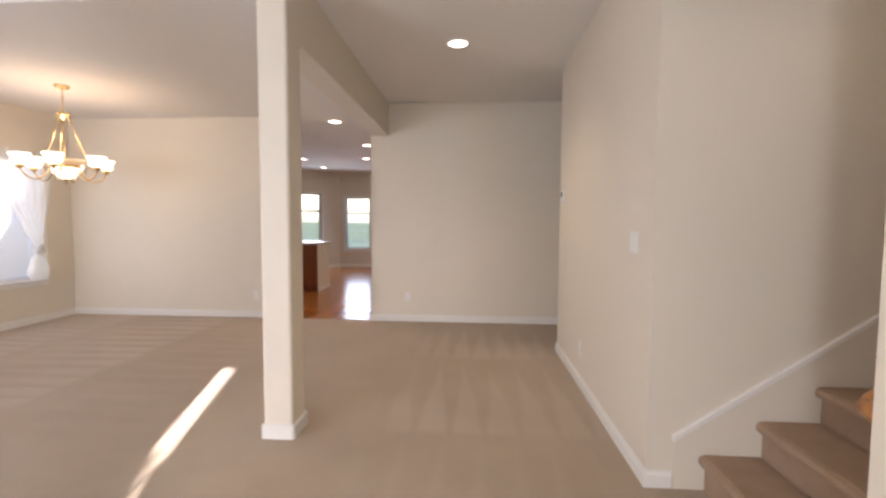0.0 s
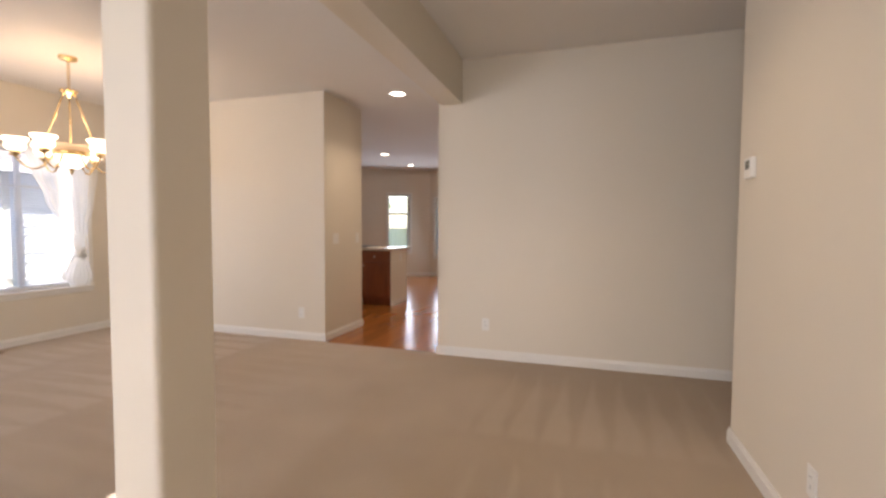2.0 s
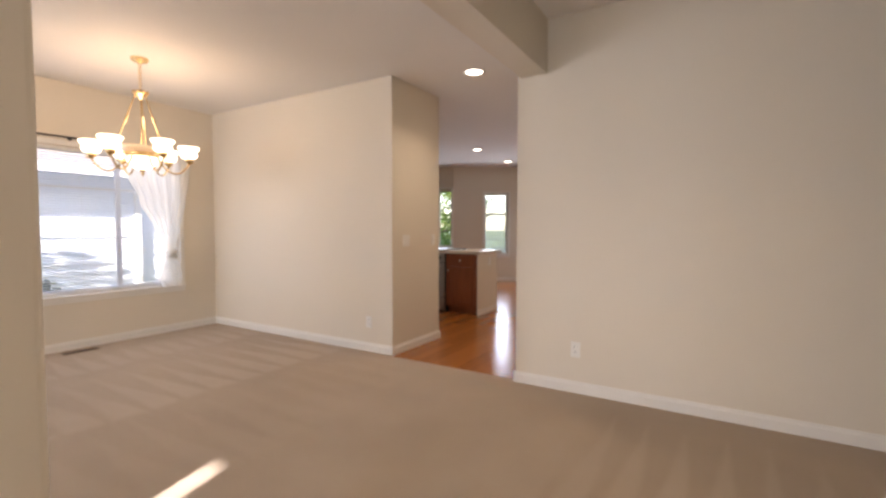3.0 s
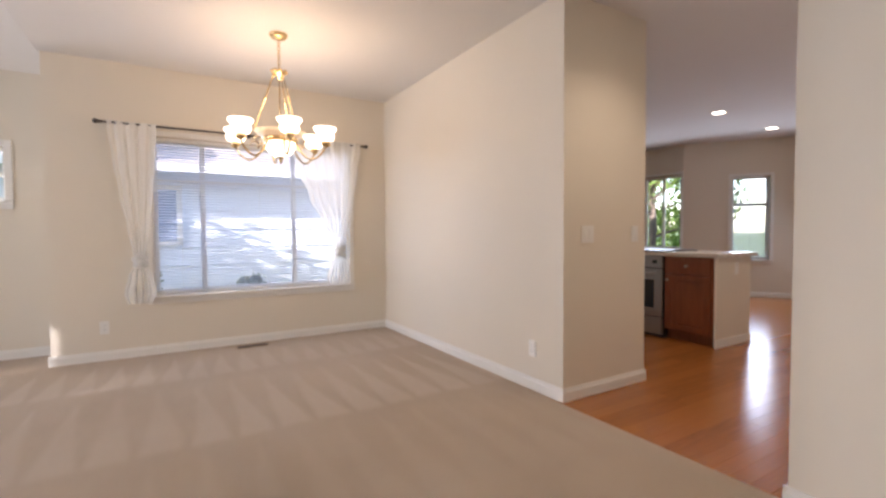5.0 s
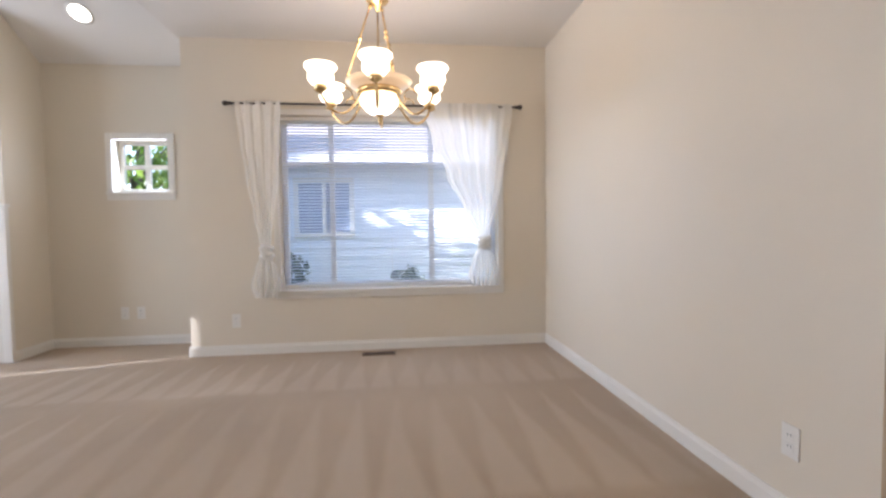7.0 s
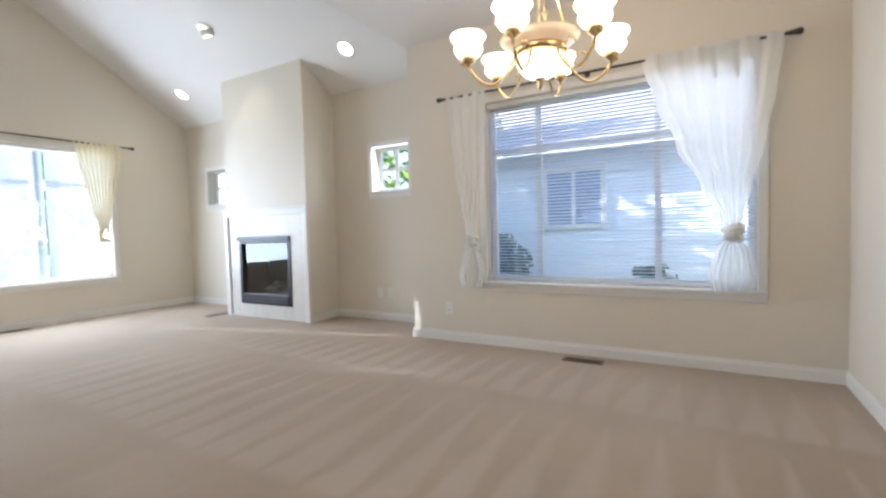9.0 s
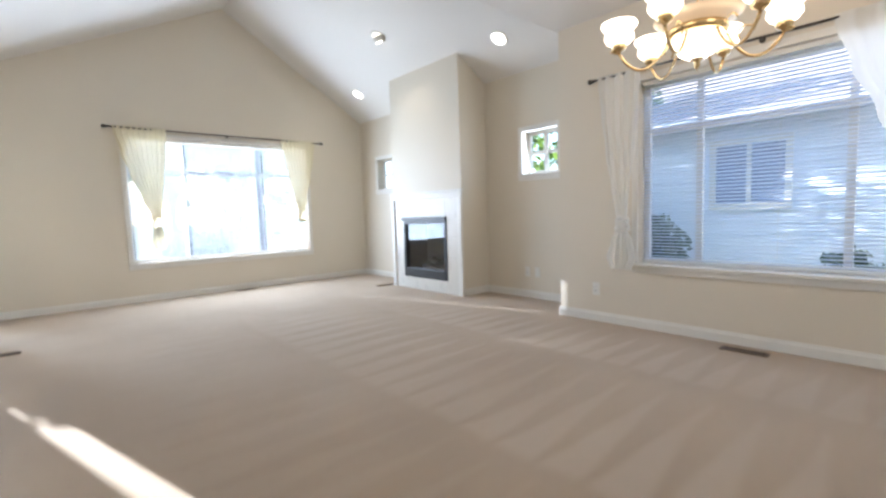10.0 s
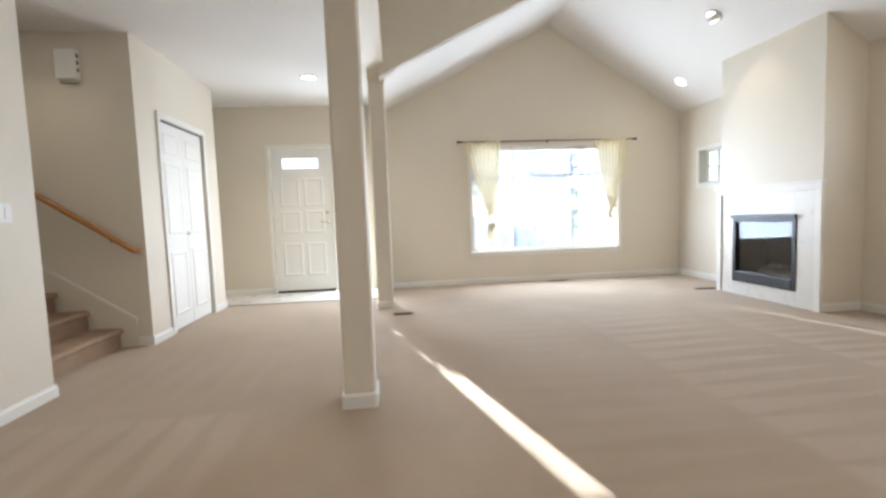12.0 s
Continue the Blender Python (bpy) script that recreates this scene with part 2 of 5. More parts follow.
    mix2.inputs[7].default_value = (0.58, 0.485, 0.38, 1)
    L(m, mth("MULTIPLY", k, 0.46), mix2.inputs[0])
    L(m, mix.outputs[2], mix2.inputs[6])
    L(m, mix2.outputs[2], b.inputs["Base Color"])
    b.inputs["Sheen Weight"].default_value = 0.25
    return m


CARPET = carpet_material()
STAIRCARPET = paint("tan_stair_carpet", (0.43, 0.30, 0.20), (0.33, 0.225, 0.15), scale=7, fine=230, amount=0.8, bump=0.8, dist=0.006, rough=(0.92, 1.0))


def plank_material():
    m = mat("oak_floor_plank", (0.5, 0.22, 0.06), 0.2)
    b = m.node_tree.nodes["Principled BSDF"]
    v = coords(m, (14, 1.2, 1))
    n = N(m, "ShaderNodeTexNoise", Scale=4.0, Detail=6.0)
    L(m, v, n.inputs["Vector"])
    oi = N(m, "ShaderNodeObjectInfo")
    ramp = N(m, "ShaderNodeMix")
    ramp.data_type = "RGBA"
    ramp.inputs[6].default_value, ramp.inputs[7].default_value = (0.40, 0.145, 0.030, 1), (0.25, 0.080, 0.016, 1)
    ad = N(m, "ShaderNodeMath")
    ad.operation = "MULTIPLY"
    L(m, n.outputs["Fac"], ad.inputs[0])
    a2 = N(m, "ShaderNodeMath")
    a2.operation = "ADD"
    L(m, oi.outputs["Random"], a2.inputs[0])
    a2.inputs[1].default_value = 0.35
    L(m, a2.outputs[0], ad.inputs[1])
    L(m, ad.outputs[0], ramp.inputs[0])
    L(m, ramp.outputs[2], b.inputs["Base Color"])
    rr = N(m, "ShaderNodeMapRange")
    rr.inputs["To Min"].default_value, rr.inputs["To Max"].default_value = 0.14, 0.26
    L(m, n.outputs["Fac"], rr.inputs["Value"])
    L(m, rr.outputs[0], b.inputs["Roughness"])
    bp = N(m, "ShaderNodeBump", Strength=0.06, Distance=0.002)
    L(m, n.outputs["Fac"], bp.inputs["Height"])
    L(m, bp.outputs[0], b.inputs["Normal"])
    return m


PLANK = plank_material()

# ---------------------------------------------------------------- mesh helpers
def bx(bm, x0, x1, y0, y1, z0, z1, m=None):
    """Add a box to bm."""
    vs = [bm.verts.new((m @ Vector(p)) if m else p) for p in
          ((x0, y0, z0), (x1, y0, z0), (x1, y1, z0), (x0, y1, z0), (x0, y0, z1), (x1, y0, z1), (x1, y1, z1), (x0, y1, z1))]
    return [bm.faces.new([vs[i] for i in f]) for f in
            ((0, 3, 2, 1), (4, 5, 6, 7), (0, 1, 5, 4), (1, 2, 6, 5), (2, 3, 7, 6), (3, 0, 4, 7))]


def soften(bm, width=0.004, segments=2):
    bmesh.ops.bevel(bm, geom=list(bm.edges), offset=width, segments=segments, profile=0.6, affect="EDGES", clamp_overlap=True)
    return bm


def cyl(bm, p, q, r, r2=None, n=14):
    p, q = Vector(p), Vector(q)
    d = q - p
    m = Matrix.Translation((p + q) / 2) @ d.to_track_quat("Z", "Y").to_matrix().to_4x4()
    bmesh.ops.create_cone(bm, cap_ends=True, segments=n, radius1=r, radius2=r if r2 is None else r2, depth=d.length, matrix=m)


def ball(bm, c, r, squash=1.0, n=12):
    bmesh.ops.create_uvsphere(bm, u_segments=n, v_segments=max(6, n // 2), radius=r, matrix=Matrix.Translation(c) @ Matrix.Diagonal((1, 1, squash, 1)))


def lathe(bm, c, profile, n=24):
    """Turn a profile of (radius, height) round the upright axis through c."""
    rings = []
    for r, z in profile:
        rings.append([bm.verts.new((c[0] + r * math.cos(2 * math.pi * i / n), c[1] + r * math.sin(2 * math.pi * i / n), c[2] + z)) for i in range(n)])
    for a, b in zip(rings, rings[1:]):
        for i in range(n):
            bm.faces.new((a[i], a[(i + 1) % n], b[(i + 1) % n], b[i]))


def tube(bm, pts, r, n=10):
    """A bent round bar through pts."""
    pts = [Vector(p) for p in pts]
    rings = []
    for i, p in enumerate(pts):
        d = (pts[min(i + 1, len(pts) - 1)] - pts[max(i - 1, 0)]).normalized()
        q = d.to_track_quat("Z", "Y").to_matrix()
        rr = r[i] if isinstance(r, (list, tuple)) else r
        rings.append([bm.verts.new(p + q @ Vector((rr * math.cos(2 * math.pi * k / n), rr * math.sin(2 * math.pi * k / n), 0))) for k in range(n)])
    for a, b in zip(rings, rings[1:]):
        for k in range(n):
            bm.faces.new((a[k], a[(k + 1) % n], b[(k + 1) % n], b[k]))
    bm.faces.new(rings[0][::-1])
    bm.faces.new(rings[-1])


def link(name, bm, material, smooth=False):
    bmesh.ops.recalc_face_normals(bm, faces=list(bm.faces))
    me = bpy.data.meshes.new(name)
    bm.to_mesh(me)
    bm.free()
    me.materials.append(material)
    if smooth:
        for p in me.polygons:
            p.use_smooth = True
    return new(name, me)


def part(name, bm, material, parent, label="", smooth=False):
    ob = link(name, bm, material, smooth)
    ob.parent = parent
    ob.matrix_parent_inverse = parent.matrix_world.inverted()
    if label:
        ob["label"] = label
    return ob


def structure(name, bm, material, label, category):
    return tagged(link(name, bm, material), label, category, kind="structure")


def empty(name, at, label, category, group="", kind=""):
    ob = new(name)
    ob.location = at
    ob.empty_display_size = 0.1
    bpy.context.view_layer.update()
    return tagged(ob, label, category, group, kind)


def prism(bm, pts, axis, a, b):
    """A flat outline pts (in the two other axes) drawn out along axis from a to b."""
    def p3(p, v):
        return (v, p[0], p[1]) if axis == "x" else (p[0], v, p[1]) if axis == "y" else (p[0], p[1], v)
    A, B = [bm.verts.new(p3(p, a)) for p in pts], [bm.verts.new(p3(p, b)) for p in pts]
    bm.faces.new(A)
    bm.faces.new(B[::-1])
    for i in range(len(pts)):
        j = (i + 1) % len(pts)
        bm.faces.new((A[i], B[i], B[j], A[j]))


def wall_mesh(axis, c0, c1, a0, a1, z0, z1, holes=(), m=None):
    """A wall from c0 to c1 thick, running from a0 to a1 along the other axis, with rectangular holes (a0, a1, z0, z1)."""
    bm = bmesh.new()
    cuts_a = sorted({a0, a1, *[h[0] for h in holes], *[h[1] for h in holes]})
    cuts_z = sorted({z0, z1, *[h[2] for h in holes], *[h[3] for h in holes]})
    na, nz = len(cuts_a) - 1, len(cuts_z) - 1

    def solid(i, k):
        if not (0 <= i < na and 0 <= k < nz):
            return False
        ca, cz = (cuts_a[i] + cuts_a[i + 1]) / 2, (cuts_z[k] + cuts_z[k + 1]) / 2
        return not any(h[0] < ca < h[1] and h[2] < cz < h[3] for h in holes)

    cache = {}

    def v(c, i, k):
        if (c, i, k) not in cache:
            p = Vector((c, cuts_a[i], cuts_z[k]) if axis == "x" else (cuts_a[i], c, cuts_z[k]))
            cache[c, i, k] = bm.verts.new(m @ p if m else p)
        return cache[c, i, k]

    for i in range(na):
        for k in range(nz):
            if not solid(i, k):
                continue
            for c in (c0, c1):
                bm.faces.new((v(c, i, k), v(c, i + 1, k), v(c, i + 1, k + 1), v(c, i, k + 1)))
            if not solid(i - 1, k):
                bm.faces.new((v(c0, i, k), v(c0, i, k + 1), v(c1, i, k + 1), v(c1, i, k)))
            if not solid(i + 1, k):
                bm.faces.new((v(c0, i + 1, k), v(c0, i + 1, k + 1), v(c1, i + 1, k + 1), v(c1, i + 1, k)))
            if not solid(i, k - 1):
                bm.faces.new((v(c0, i, k), v(c0, i + 1, k), v(c1, i + 1, k), v(c1, i, k)))
            if not solid(i, k + 1):
                bm.faces.new((v(c0, i, k + 1), v(c0, i + 1, k + 1), v(c1, i + 1, k + 1), v(c1, i, k + 1)))
    return bm


def wall(name, *args, label="painted warm off-white plaster wall", **k):
    return structure(name, wall_mesh(*args, **k), WALL, label, "wall")


def baseboard(name, axis, face, out, a0, a1, z=0.0, h=0.085, t=0.014):
    """A moulded skirting board on a wall face; out is +1 or -1, the side that it stands proud."""
    bm = bmesh.new()
    f0, o = face + out * 0.0005, out * t
    pts = [(f0, z), (f0 + o, z), (f0 + o, z + h * 0.72), (f0 + o * 0.55, z + h * 0.86), (f0 + o * 0.45, z + h), (f0, z + h)]
    if axis == "x":
        prism(bm, pts, "y", a0, a1)
    else:
        va = [bm.verts.new((a0, p[0], p[1])) for p in pts]
        vb = [bm.verts.new((a1, p[0], p[1])) for p in pts]
        bm.faces.new(va)
        bm.faces.new(vb[::-1])
        for i in range(len(pts)):
            j = (i + 1) % len(pts)
            bm.faces.new((va[i], vb[i], vb[j], va[j]))
    return structure(name, bm, TRIM, "white painted moulded wooden baseboard", "baseboard")


# ---------------------------------------------------------------- the plan
XD, XN, XH, XP0, XP1 = -4.87, -5.38, 1.40, -0.72, -0.52      # dining wall, niche wall, hall wall, partition faces
YD, YF, YJ, YL, YE = 6.29, 6.22, 3.23, -1.09, -1.16            # dining end, hall end, jog, living front, entry front
ZD, ZH, ZB = 2.63, 2.76, 2.36                                  # dining, hall ceilings, beam underside
XR, ZR, ZE1, ZE0, YV = -3.26, 3.90, 2.569, 2.64, 0.64           # ridge, eaves of both slopes, end of the front gable
SL1 = (ZR - ZE1) / (XR - XN)

DWIN = (3.98, 5.85, 0.54, 2.01)       # dining window opening along y, z
LWIN = (-4.36, -2.01, 0.49, 2.08)     # living window along x, z
SWIN = (2.39, 2.87, 1.42, 1.90)       # small niche window, y, z
SWIN2 = (-0.60, -0.12, 1.42, 1.90)
DOOR = (0.11, 0.98, 0.0, 2.15)
SIDE = (-0.385, 0.015, 0.06, 2.13)

# floors
bm = bmesh.new()
bx(bm, -5.8, 4.6, -0.30, YD - 0.03, -0.12, 0.0)
bx(bm, -5.8, XP0, YL - 0.2, -0.302, -0.12, 0.0)
bx(bm, -5.8, -2.05, YD - 0.0295, YD + 0.05, -0.12, 0.0)
floor_1 = structure("floor_carpet", bm, CARPET, "beige cut-pile carpet with vacuum cleaner strokes", "carpet")
bm = bmesh.new()
bx(bm, XP0 + 0.002, 1.9, YE - 0.2, -0.304, -0.12, -0.006)
entry_floor = structure("floor_entry", bm, GROUT, "pale tiled entry floor before the front door", "floor")
bm = bmesh.new()
bx(bm, -0.6, 1.45, -0.320, -0.285, -0.004, 0.006)
structure("threshold_strip", bm, VENT, "thin dark metal strip between tile and carpet", "threshold")
bm = bmesh.new()
bx(bm, -7.0, 0.2, YD - 0.028, 14.0, -0.12, -0.012)
kitchen_floor = structure("floor_kitchen", bm, RUBBER, "glossy honey oak strip floor", "wood floor")

# walls
wall("wall_dining_window", "x", XD - 0.16, XD, YJ, YD + 0.12, 0, 2.9, holes=[DWIN])
bm = bmesh.new()
bx(bm, XN - 0.16, XD - 0.16, YJ, YJ + 0.15, 0, 3.0)
structure("wall_niche_return", bm, WALL, "painted warm off-white plaster wall return", "wall")
wall("wall_niche", "x", XN - 0.16, XN, YL - 0.16, YJ, 0, 2.67, holes=[SWIN, SWIN2])
wall("wall_dining_end", "y", YD, YD + 0.12, XD, -2.03, 0, ZD + 0.02)
bm = bmesh.new()
bx(bm, -2.15, -2.03, YD + 0.12, 7.12, 0, ZD + 0.02)
structure("wall_pantry_side", bm, WALL, "painted off-white wall beside the kitchen opening", "wall")
bm = bmesh.new()
bx(bm, -7.0, -2.15, 7.00, 7.12, 0, ZD + 0.02)
structure("wall_pantry_back", bm, WALL, "painted off-white kitchen side wall", "wall")
wall("wall_hall_end", "y", YF, YF + 0.12, -0.75, 3.1, 0, ZH + 0.02)
bm = bmesh.new()
bx(bm, -0.75, -0.60, YF + 0.12, 13.2, 0, ZD + 0.02)
structure("wall_kitchen_east", bm, WALL, "painted off-white kitchen wall", "wall")
bm = bmesh.new()
bx(bm, XH, 3.0, 2.70, 5.03, 0, ZH + 0.02)
structure("wall_hall", bm, WALL, "long painted off-white hall wall beside the stairs", "wall")
bm = bmesh.new()
bx(bm, 3.0, 3.12, 5.03, YF, 0, ZH + 0.02)
structure("wall_hall_recess", bm, WALL, "painted off-white wall closing the side passage", "wall")
XC = 1.40   # closet wall face
wall("wall_closet", "x", XC, XC + 0.12, -0.27, 1.50, 0, ZH + 0.02, holes=[(0.12, 1.09, 0.0, 2.12)])
bm = bmesh.new()
bx(bm, XC + 0.12, 4.5, 1.38, 1.50, 0, 4.6)
structure("wall_stair_rail", bm, WALL, "painted off-white stairwell wall with the handrail", "wall")
bm = bmesh.new()
bx(bm, 3.0, 4.5, 2.70, 2.82, 0, 4.6)
bx(bm, 1.58, 3.0, 2.70, 2.82, ZH + 0.02, 4.6)
bx(bm, 4.5, 4.6, 1.18, 2.82, 0, 4.6)
structure("wall_stair_end", bm, WALL, "painted off-white upper stairwell walls", "wall")
bm = bmesh.new()
bx(bm, XC + 0.12, 1.95, -0.27, -0.15, 0, ZH + 0.02)
bx(bm, 1.80, 1.92, YE - 0.16, -0.27, 0, ZH + 0.02)
bx(bm, 2.3, 2.42, -0.15, 1.38, 0, ZH + 0.02)
structure("wall_entry_side", bm, WALL, "painted off-white wall beside the entry", "wall")
wall("wall_entry", "y", YE - 0.16, YE, XP0 - 0.02, 1.92, 0, ZH + 0.02, holes=[DOOR, SIDE])
wall("wall_living_front", "y", YL - 0.16, YL, XN, XP0 + 0.003, 0, 2.5, holes=[LWIN])
bm = bmesh.new()
prism(bm, [(XN, 2.5), (XP0 + 0.003, 2.5), (XP0 + 0.003, ZE0 + 0.03), (XR, ZR + 0.03), (XN, ZE1 + 0.03)], "y", YL - 0.16, YL)
structure("wall_gable", bm, WALL, "painted off-white gable wall over the living room window", "wall")
bm = bmesh.new()
prism(bm, [(XP0, ZE0), (XR, ZR), (XP0, 5.45)], "y", YV - 0.10, YV + 0.02)
structure("wall_vault_header", bm, WALL, "painted off-white sloping wall over the front gable", "wall")
bm = bmesh.new()
prism(bm, [(-5.19, ZD + 0.03), (XP0, ZD + 0.03), (XP0, ZR + SL1 * (XP0 - XR) + 0.05), (-5.19, ZR + SL1 * (-5.19 - XR) + 0.05)], "y", YJ - 0.02, YJ + 0.10)
structure("wall_vault_back", bm, WALL, "painted off-white wall above the dining ceiling edge", "wall")

# ceilings
bm = bmesh.new()
bx(bm, XD - 0.16, XP0 + 0.02, YJ - 0.02, 6.5, ZD, ZD + 0.03)
bx(bm, -7.0, -0.6, 6.5, 14.0, ZD, ZD + 0.03)
structure("ceiling_dining", bm, CEIL, "flat white textured plaster ceiling", "ceiling")
bm = bmesh.new()
bx(bm, XP1 - 0.03, 3.1, YE - 0.1, YF + 0.1, ZH, ZH + 0.1)
structure("ceiling_hall", bm, CEIL, "flat white textured hall ceiling", "ceiling")
bm = bmesh.new()
bx(bm, 1.4, 4.6, 1.1, 2.8, 4.6, 4.7)
structure("ceiling_stairs", bm, CEIL, "white stairwell ceiling", "ceiling")
bm = bmesh.new()
prism(bm, [(XN - 0.16, ZE1), (XN, ZE1), (XR, ZR), (XR, ZR + 0.1), (XN - 0.16, ZE1 + 0.1)], "y", YL - 0.1, YJ)
x2, z2 = XP0 + 0.1, ZR + SL1 * (XP0 + 0.1 - XR)
prism(bm, [(XR, ZR), (x2, z2), (x2, z2 + 0.1), (XR, ZR + 0.1)], "y", YV - 0.08, YJ)
prism(bm, [(XR, ZR), (XP0, ZE0), (XP0, ZE0 + 0.1), (XR, ZR + 0.1)], "y", YL - 0.1, YV)
structure("ceiling_vault", bm, CEIL, "white vaulted living room ceiling", "ceiling")

# beam with chipped haunches, posts and the stub at the front wall
bm = bmesh.new()
bx(bm, XP0, XP1, 3.245, YF, ZB, 2.95)
prism(bm, [(3.245, ZB - 0.07), (3.315, ZB), (3.245, ZB)], "x", XP0 + 0.004, XP1 - 0.004)
bx(bm, XP0 - 0.05, XP1 - 0.002, YE, 3.245, ZH - 0.005, 2.95)
for y, s in ((0.42, 1), (-0.62, 1)):
    prism(bm, [(y, ZH - 0.13), (y + s * 0.13, ZH), (y, ZH)], "x", XP0 - 0.05, XP1 - 0.06)
bx(bm, XP0, XP1, YV - 0.1, YJ + 0.1, 2.95, 5.5)
beam = structure("beam", bm, WALL, "painted off-white dropped beam over the square posts", "beam")


def post(name, y0, y1, XP0, XP1):
    bm = bmesh.new()
    bx(bm, XP0 + 0.004, XP1 - 0.004, y0, y1, 0, ZH)
    edges = [e for e in bm.edges if abs(e.verts[0].co.z - e.verts[1].co.z) > 1]
    bmesh.ops.bevel(bm, geom=edges, offset=0.018, segments=4, profile=0.5, affect="EDGES")
    ob = structure(name, bm, WALL, "square painted off-white post with rounded corners", "post")
    bm = bmesh.new()
    x0, x1, a, b = XP0 - 0.010, XP1 + 0.010, y0 - 0.014, y1 + 0.014
    bx(bm, x0, x1, a, b, 0, 0.072)
    edges = [e for e in bm.edges if abs(e.verts[0].co.z - e.verts[1].co.z) > 0.05]
    bmesh.ops.bevel(bm, geom=edges, offset=0.02, segments=3, profile=0.5, affect="EDGES")
    top = [f for f in bm.faces if f.normal.z > 0.9]
    bmesh.ops.inset_region(bm, faces=top, thickness=0.008, depth=0.012)
    part("post_base", bm, TRIM, ob, "white painted baseboard wrapped round the post")
    return ob


post("post_1", 3.035, 3.243, XP0 + 0.034, XP1 + 0.018)
post("post_2", 0.20, 0.42, XP0 - 0.055, XP1 - 0.06)
bm = bmesh.new()
bx(bm, XP0 + 0.004, XP1 - 0.06, YE, -0.62, 0, ZH)
structure("wall_stub", bm, WALL, "painted off-white wall stub at the front wall", "wall")

# baseboards
baseboard("baseboard_dining_window", "x", XD, 1, YJ - 0.014, YD)
baseboard("baseboard_niche_return", "y", YJ, -1, XN, XD + 0.014)
baseboard("baseboard_dining_end", "y", YD, -1, XD, -2.03 + 0.014)
baseboard("baseboard_pantry", "x", -2.03, 1, YD - 0.014, 7.13)
baseboard("baseboard_hall_end", "y", YF, -1, -0.764, 3.0)
baseboard("baseboard_hall_end_side", "x", -0.75, -1, YF - 0.014, 13.0)
baseboard("baseboard_hall", "x", XH, -1, 2.686, 5.044)
baseboard("baseboard_hall_corner", "y", 2.70, -1, XH - 0.014, 1.52)
baseboard("baseboard_closet_a", "x", XC, -1, 1.155, 1.514)
baseboard("baseboard_closet_b", "x", XC, -1, -0.284, 0.055)
baseboard("baseboard_closet_c", "y", 1.50, 1, XC - 0.014, 1.52)
baseboard("baseboard_entry_a", "y", YE, 1, 1.05, 1.80)
baseboard("baseboard_entry_b", "x", 1.80, -1, YE, -0.27)
baseboard("baseboard_niche_a", "x", XN, 1, 1.80, YJ)
baseboard("baseboard_niche_b", "x", XN, 1, YL, 0.45)
baseboard("baseboard_living_front", "y", YL, 1, XN, XP0)
baseboard("baseboard_stub", "y", -0.62, 1, XP0 - 0.01, XP1 - 0.05)
baseboard("baseboard_stub_side", "x", XP0 + 0.004, -1, YL, -0.606)

# chimney breast and fireplace
CY0, CY1, CX = 0.45, 1.82, -4.93
FB = (0.68, 1.56, 0.16, 0.95)
bm = wall_mesh("x", CX - 0.08, CX, CY0, CY1, 0, 3.0, holes=[FB])
bx(bm, XN, CX - 0.08, CY0, CY0 + 0.08, 0, 3.0)
bx(bm, XN, CX - 0.08, CY1 - 0.08, CY1, 0, 3.0)
chimney = structure("chimney_breast", bm, WALL, "painted off-white chimney breast rising to the vault", "chimney breast")
baseboard("baseboard_chimney_a", "y", CY1, 1, XN, CX)
baseboard("baseboard_chimney_b", "y", CY0, -1, XN, CX)


